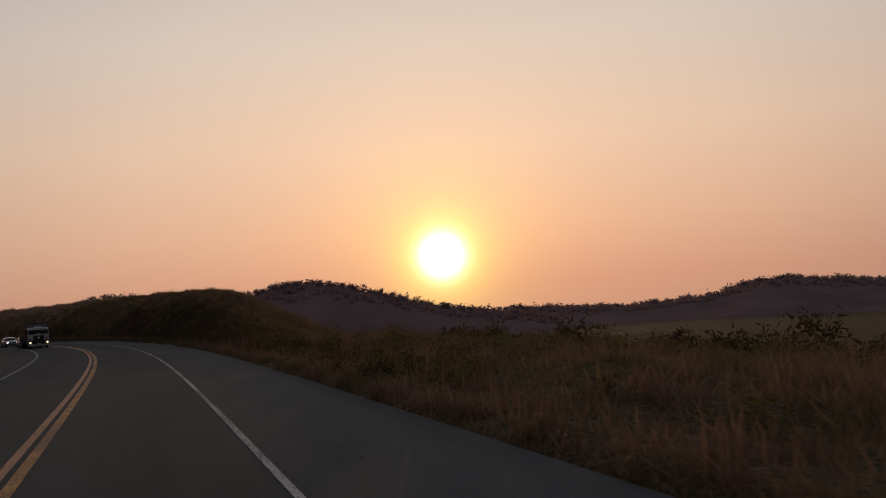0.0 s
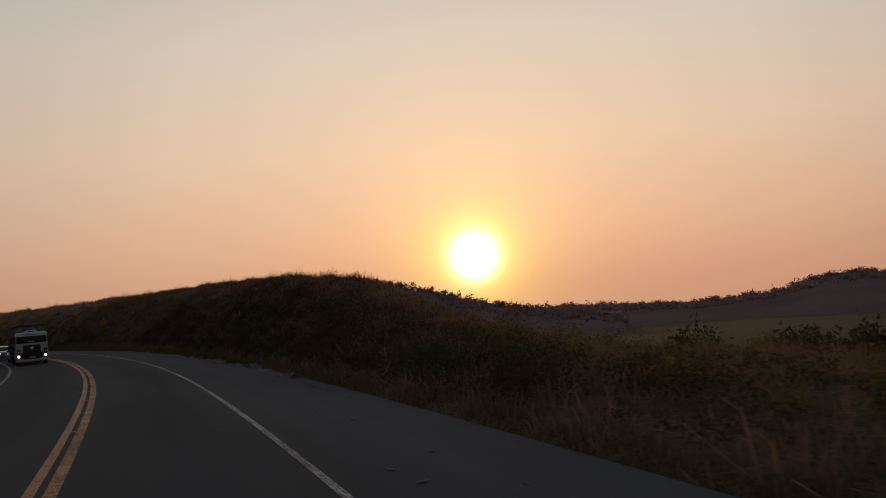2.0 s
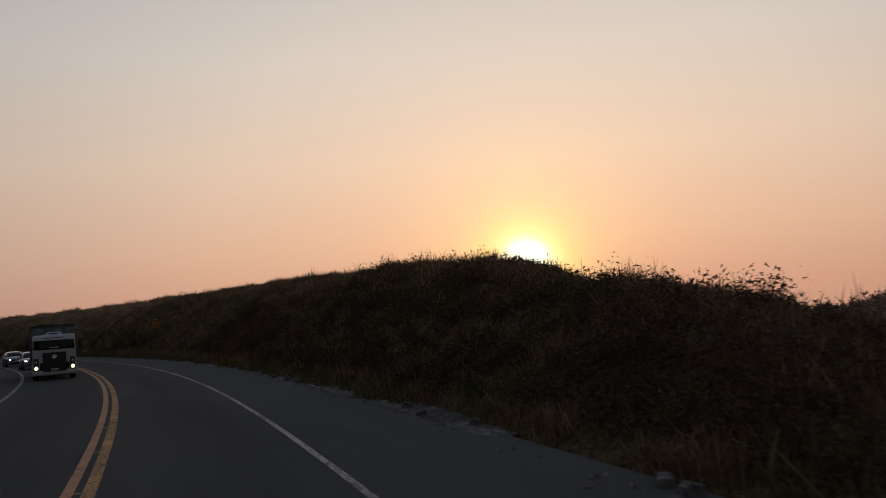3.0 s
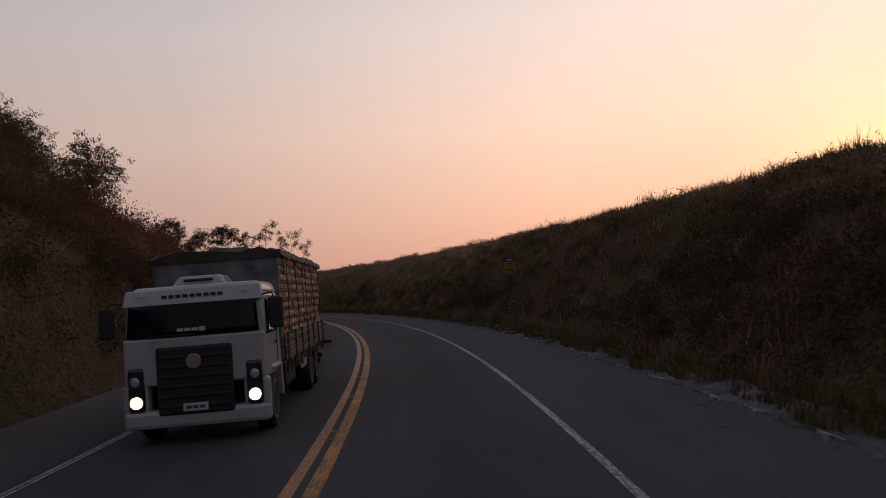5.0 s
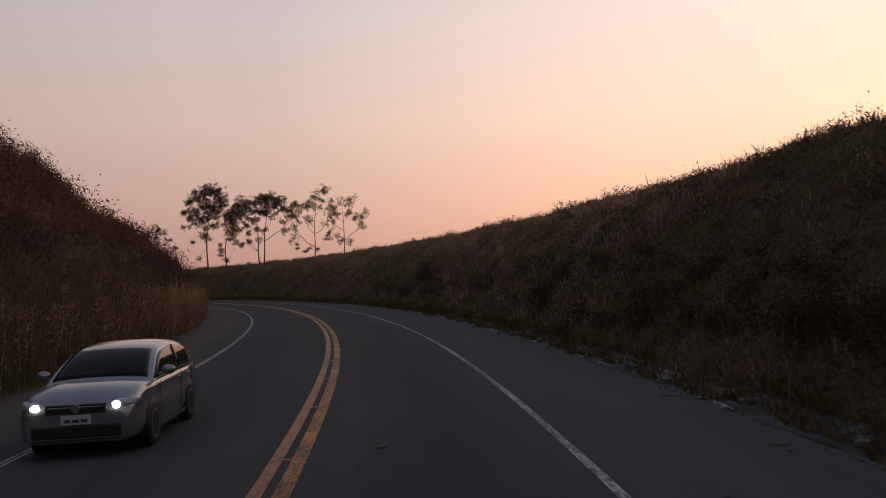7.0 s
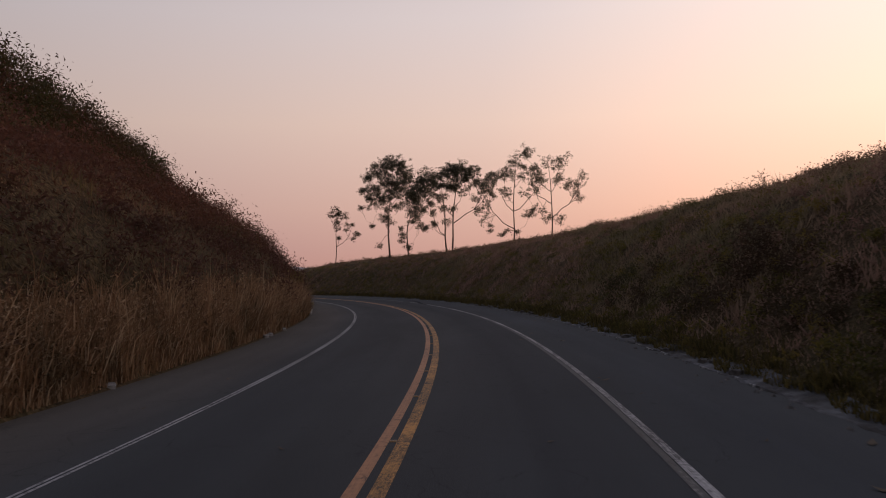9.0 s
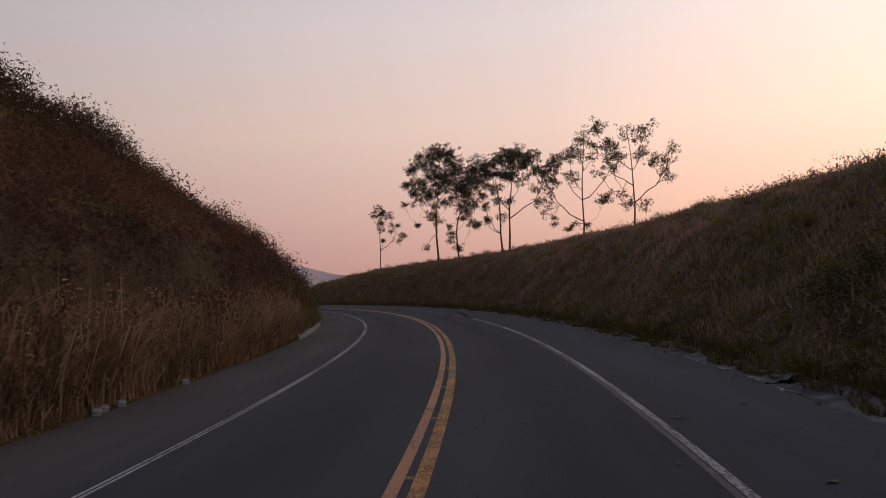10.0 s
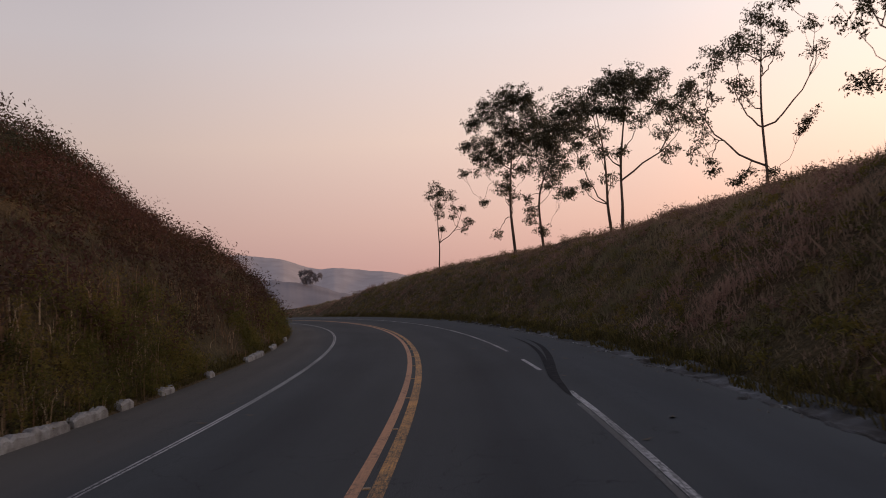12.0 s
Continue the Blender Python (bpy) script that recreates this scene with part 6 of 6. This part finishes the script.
# what is left of the whitewashed lip of the channel
lip_v, lip_f = [], []
r3 = np.random.default_rng(21)
s = -36.0
while s < 198:
    L = r3.uniform(0.15, 1.1)
    if r3.random() < 0.45:
        n = max(2, int(L / 0.25))
        base = len(lip_v)
        for q in range(n + 1):
            u = s + L * q / n
            w = r3.uniform(0.008, 0.03) * (0.4 if q in (0, n) else 1.0)
            d = 6.5 + 0.035 * math.sin(u * 2.3) + 0.03 * math.sin(u * 5.1 + 6.5) + 0.02 * math.sin(u * 9.7)
            for off, up in ((-w - 0.01, 0.0), (-w, 0.036), (w, 0.042), (w + 0.01, 0.0)):
                x, y = place(u, d + off)
                lip_v.append((float(x), float(y), BANK * d + up))
        for q in range(n):
            for e in range(3):
                p = base + q * 4 + e
                lip_f.append((p, p + 1, p + 5, p + 4))
    s += L + r3.uniform(0.05, 0.9)
tagged(mesh_object("kerb_edge", lip_v, lip_f, LIMEWASH), "broken whitewashed edge of the concrete gutter", "kerb", kind="stuff")

# loose concrete pieces and litter
CHIP = [rough_block(L, w, h, 20 + k) for k, (L, w, h) in enumerate(((0.34, 0.2, 0.10), (0.26, 0.17, 0.12), (0.2, 0.18, 0.08)))]
for me in CHIP:
    me.materials[0] = OLD_CONCRETE
for k in range(70):
    s = rnd.uniform(-60, 190)
    lay(CHIP[k % 3], "concrete_lump", s, 6.62 + rnd.uniform(-0.1, 0.35), 0.05, rnd.uniform(0, 180), "small broken lump of grey concrete on the gutter", "rubble", "rubble on the gutter")
STONE = rough_block(0.35, 0.25, 0.16, 31)
for s, d in ((93.4, -7.22), (93.9, -7.3), (94.7, -7.25), (76.0, -7.3), (99.0, -7.25)):
    lay(STONE, "concrete_lump", s, d, 0.0, 30, "whitish stone lying in the dry grass", "rubble", "rubble on the verge")

# chips of concrete along the edge of the channel
r1 = np.random.default_rng(12)
chip_v, chip_t = [], []
for k in range(300):
    s = r1.uniform(-62, 195)
    d = 6.40 + r1.normal(0, 0.06) if r1.random() < 0.7 else r1.uniform(6.0, 6.5)
    x, y = place(s, d)
    h = float(np.interp(s, ROAD_S, ROAD_H))
    L, w, t = r1.uniform(0.03, 0.13), r1.uniform(0.02, 0.04), r1.uniform(0.015, 0.04)
    turn = h + r1.normal(0, 0.5)
    e, f = np.array([-math.sin(turn), math.cos(turn), 0]) * L, np.array([math.cos(turn), math.sin(turn), 0]) * w
    c = np.array([float(x), float(y), BANK * d - 0.01])
    b = len(chip_v)
    top = np.array([0, 0, t + 0.03])
    chip_v += [c - e - f, c + e - f, c + e + f, c - e + f, c - e * 0.7 + top, c + e * 0.6 + top]
    chip_t += [(b, b + 1, b + 5), (b, b + 5, b + 4), (b + 2, b + 3, b + 4), (b + 2, b + 4, b + 5), (b + 1, b + 2, b + 5), (b + 3, b, b + 4)]
stuff("gutter_chips", (np.array(chip_v), np.array(chip_t)), OLD_CONCRETE, "pale concrete chips along the broken gutter edge", "rubble")

RUBBER_MARK = material("skid_rubber", (0.012, 0.012, 0.013), 1.0, 0, 0.04)
sk = tex_noise(RUBBER_MARK, 5.0, 5.0)
set_base(RUBBER_MARK, tex_ramp(RUBBER_MARK, sk, [(0.3, (0.016, 0.016, 0.017)), (0.75, (0.040, 0.040, 0.042))]))


def skid(points, width, lift=0.011):
    ss = np.array([p[0] for p in points], float)
    dd = np.array([p[1] for p in points], float)
    t = np.linspace(0, 1, 40)
    u = np.linspace(0, 1, len(points))
    s, d = np.interp(t, u, ss), np.interp(t, u, dd)
    d = np.convolve(np.pad(d, 4, mode="edge"), np.ones(9) / 9, "valid")
    w = width * (0.15 + 0.85 * np.sin(np.pi * np.clip(t * 1.05, 0, 1)) ** 0.5)
    x0, y0 = place(s, d - w / 2)
    x1, y1 = place(s, d + w / 2)
    z = BANK * d + lift
    v = np.concatenate([np.stack([x0, y0, z], -1), np.stack([x1, y1, z], -1)])
    n = len(s)
    faces = [(i, i + n, i + n + 1, i + 1) for i in range(n - 1)]
    return tagged(mesh_object("skid_mark", v, faces, RUBBER_MARK), "black curved tyre skid mark on the asphalt", "skid mark", kind="structure")


skid([(133.2, 3.5), (135, 3.56), (137.4, 3.74), (140, 4.08), (143, 4.5), (146.5, 4.95), (150, 5.3), (154, 5.45)], 0.22)
skid([(136, 3.5), (138.5, 3.75), (141.5, 4.12), (144.5, 4.45), (148, 4.78), (152, 5.05), (156.5, 5.15)], 0.15, 0.015)

# road studs between the two centre lines
STUD_LENS = material("stud_reflector", (0.45, 0.25, 0.08), 0.3, 0, 0.5)
STUD_BODY = material("stud_plastic", (0.24, 0.17, 0.10), 0.6)


def build_stud():
    stud = tagged(new("road_stud"), "low yellowish road stud between the centre lines", "road stud", "studs along the road")
    part("body", taper_bm((0.105, 0.085), (0.085, 0.045), 0.0, 0.02, (0, 0), (0, 0), 0.004), STUD_BODY, stud)
    part("reflector", box_bm((0.08, 0.006, 0.012), (0, -0.034, 0.011), 0.0), STUD_LENS, stud, "amber reflector strip")
    return stud


def lay_studs(first, last, step):
    stud, s, used = build_stud(), first, False
    while s < last:
        x, y = place(s, 0.017)
        m = pose(float(x), float(y), 0.001, 0, 0, math.degrees(float(np.interp(s, ROAD_S, ROAD_H))))
        if used:
            copy_thing(stud, m)
        else:
            stud.matrix_world, used = m, True
        s += step


lay_studs(-59.6, 190, 4.42)

# dropped leaves and chips on the lane
LITTER = material("dry_leaf_litter", (0.10, 0.075, 0.05), 0.9)
lit_v, lit_t = [], []
r2 = np.random.default_rng(3)
for k in range(260):
    s, d = r2.uniform(-110, 200), r2.choice([r2.uniform(3.8, 6.3), r2.uniform(-7.1, -4.1), r2.uniform(-3.5, 3.5)], p=[0.55, 0.35, 0.1])
    x, y = place(s, d)
    L, a = r2.uniform(0.04, 0.16), r2.uniform(0, 6.28)
    c = np.array([float(x), float(y), BANK * d + 0.014])
    e, f = np.array([math.cos(a), math.sin(a), 0]) * L, np.array([-math.sin(a), math.cos(a), 0]) * L * 0.4
    b = len(lit_v)
    lit_v += [c - e, c + f, c + e + np.array([0, 0, 0.03]), c - f]
    lit_t += [(b, b + 1, b + 2), (b, b + 2, b + 3)]
stuff("leaf_litter", (np.array(lit_v), np.array(lit_t)), LITTER, "dry leaves and chips scattered on the asphalt", "litter")


# roadside notice on the slope
def build_sign(s, d, z, w=0.70, h=0.90):
    x, y = place(s, d)
    sign = tagged(new("roadside_sign"), "small orange notice board with black header on slope", "sign")
    g = float(ground_z(s, d))
    sign.location = (float(x), float(y), g)
    sign.rotation_euler = (0, 0, float(np.interp(s, ROAD_S, ROAD_H)) + radians(4))
    z0 = z - g
    orange = material("orange_board", (0.30, 0.115, 0.02), 0.7)
    on = tex_noise(orange, 4.0, 5.0)
    set_base(orange, tex_ramp(orange, on, [(0.3, (0.20, 0.085, 0.02)), (0.7, (0.36, 0.155, 0.03))]))
    black = material("black_header", (0.010, 0.010, 0.016), 0.6)
    pale = material("pale_ink", (0.40, 0.42, 0.5), 0.7)
    ink = material("brown_ink", (0.07, 0.025, 0.01), 0.7)
    part("board", box_bm((w, 0.03, h * 0.76), (0, 0, z0 + h * 0.38), 0.006), orange, sign, "faded orange board")
    head = part("header", box_bm((w * 1.02, 0.034, h * 0.24), (0, 0, z0 + h * 0.88), 0.006), black, sign, "black header strip")
    for k in range(5):
        part("bar", box_bm((w * 0.10, 0.006, h * 0.08), (-w * 0.26 + k * w * 0.13, -0.02, z0 + h * 0.88), 0.0), pale, head)
    for k, (bw, zz, bh) in enumerate(((0.55, 0.62, 0.05), (0.7, 0.52, 0.04), (0.16, 0.20, 0.16), (0.12, 0.18, 0.13), (0.10, 0.19, 0.15))):
        xx = 0 if k < 2 else (-0.18, 0.02, 0.18)[k - 2]
        part("bar", box_bm((bw * w, 0.006, bh * h), (xx * w * 1.2, -0.018, z0 + zz * h), 0.0), ink, sign)
    for sx in (-1, 1):
        part("post", box_bm((0.05, 0.05, z0 + h + 0.3), (sx * w * 0.36, 0.035, (z0 + h) / 2 - 0.15), 0.006), WOOD, sign, "thin wooden post")


build_sign(26.5, 9.25, 2.95)


# lone weeds that stand out on the crest
def build_weed(s, d, height):
    x, y = place(s, d)
    weed = tagged(new("tall_weed"), "thin dry weed standing on the slope crest", "weed", "weeds on the crest")
    weed.location = (float(x), float(y), float(ground_z(s, d)))
    sets = [tube([(0, 0, -0.1), (0.03, 0.02, height * 0.5), (-0.02, 0.04, height)], [0.012, 0.009, 0.004], 5)]
    tips = []
    for k in range(6):
        z = height * (0.55 + 0.08 * k)
        a = k * 2.4
        e = (0.16 * math.cos(a), 0.16 * math.sin(a), z + 0.14)
        sets.append(tube([(0, 0, z), (e[0] * 0.5, e[1] * 0.5, z + 0.05), e], [0.006, 0.005, 0.003], 4))
        tips.append(e)
    v, t = join_sets(sets)
    part("stem", fast_mesh("stem", v, t, BARK), BARK, weed)
    for e in tips:
        part("seed_head", ball_bm(e, (0.022, 0.022, 0.05), 7, 5), STRAW, weed)


for s, d, h in ((32.1, 14.3, 1.1), (96, 16.5, 0.9)):
    build_weed(s, d, h)
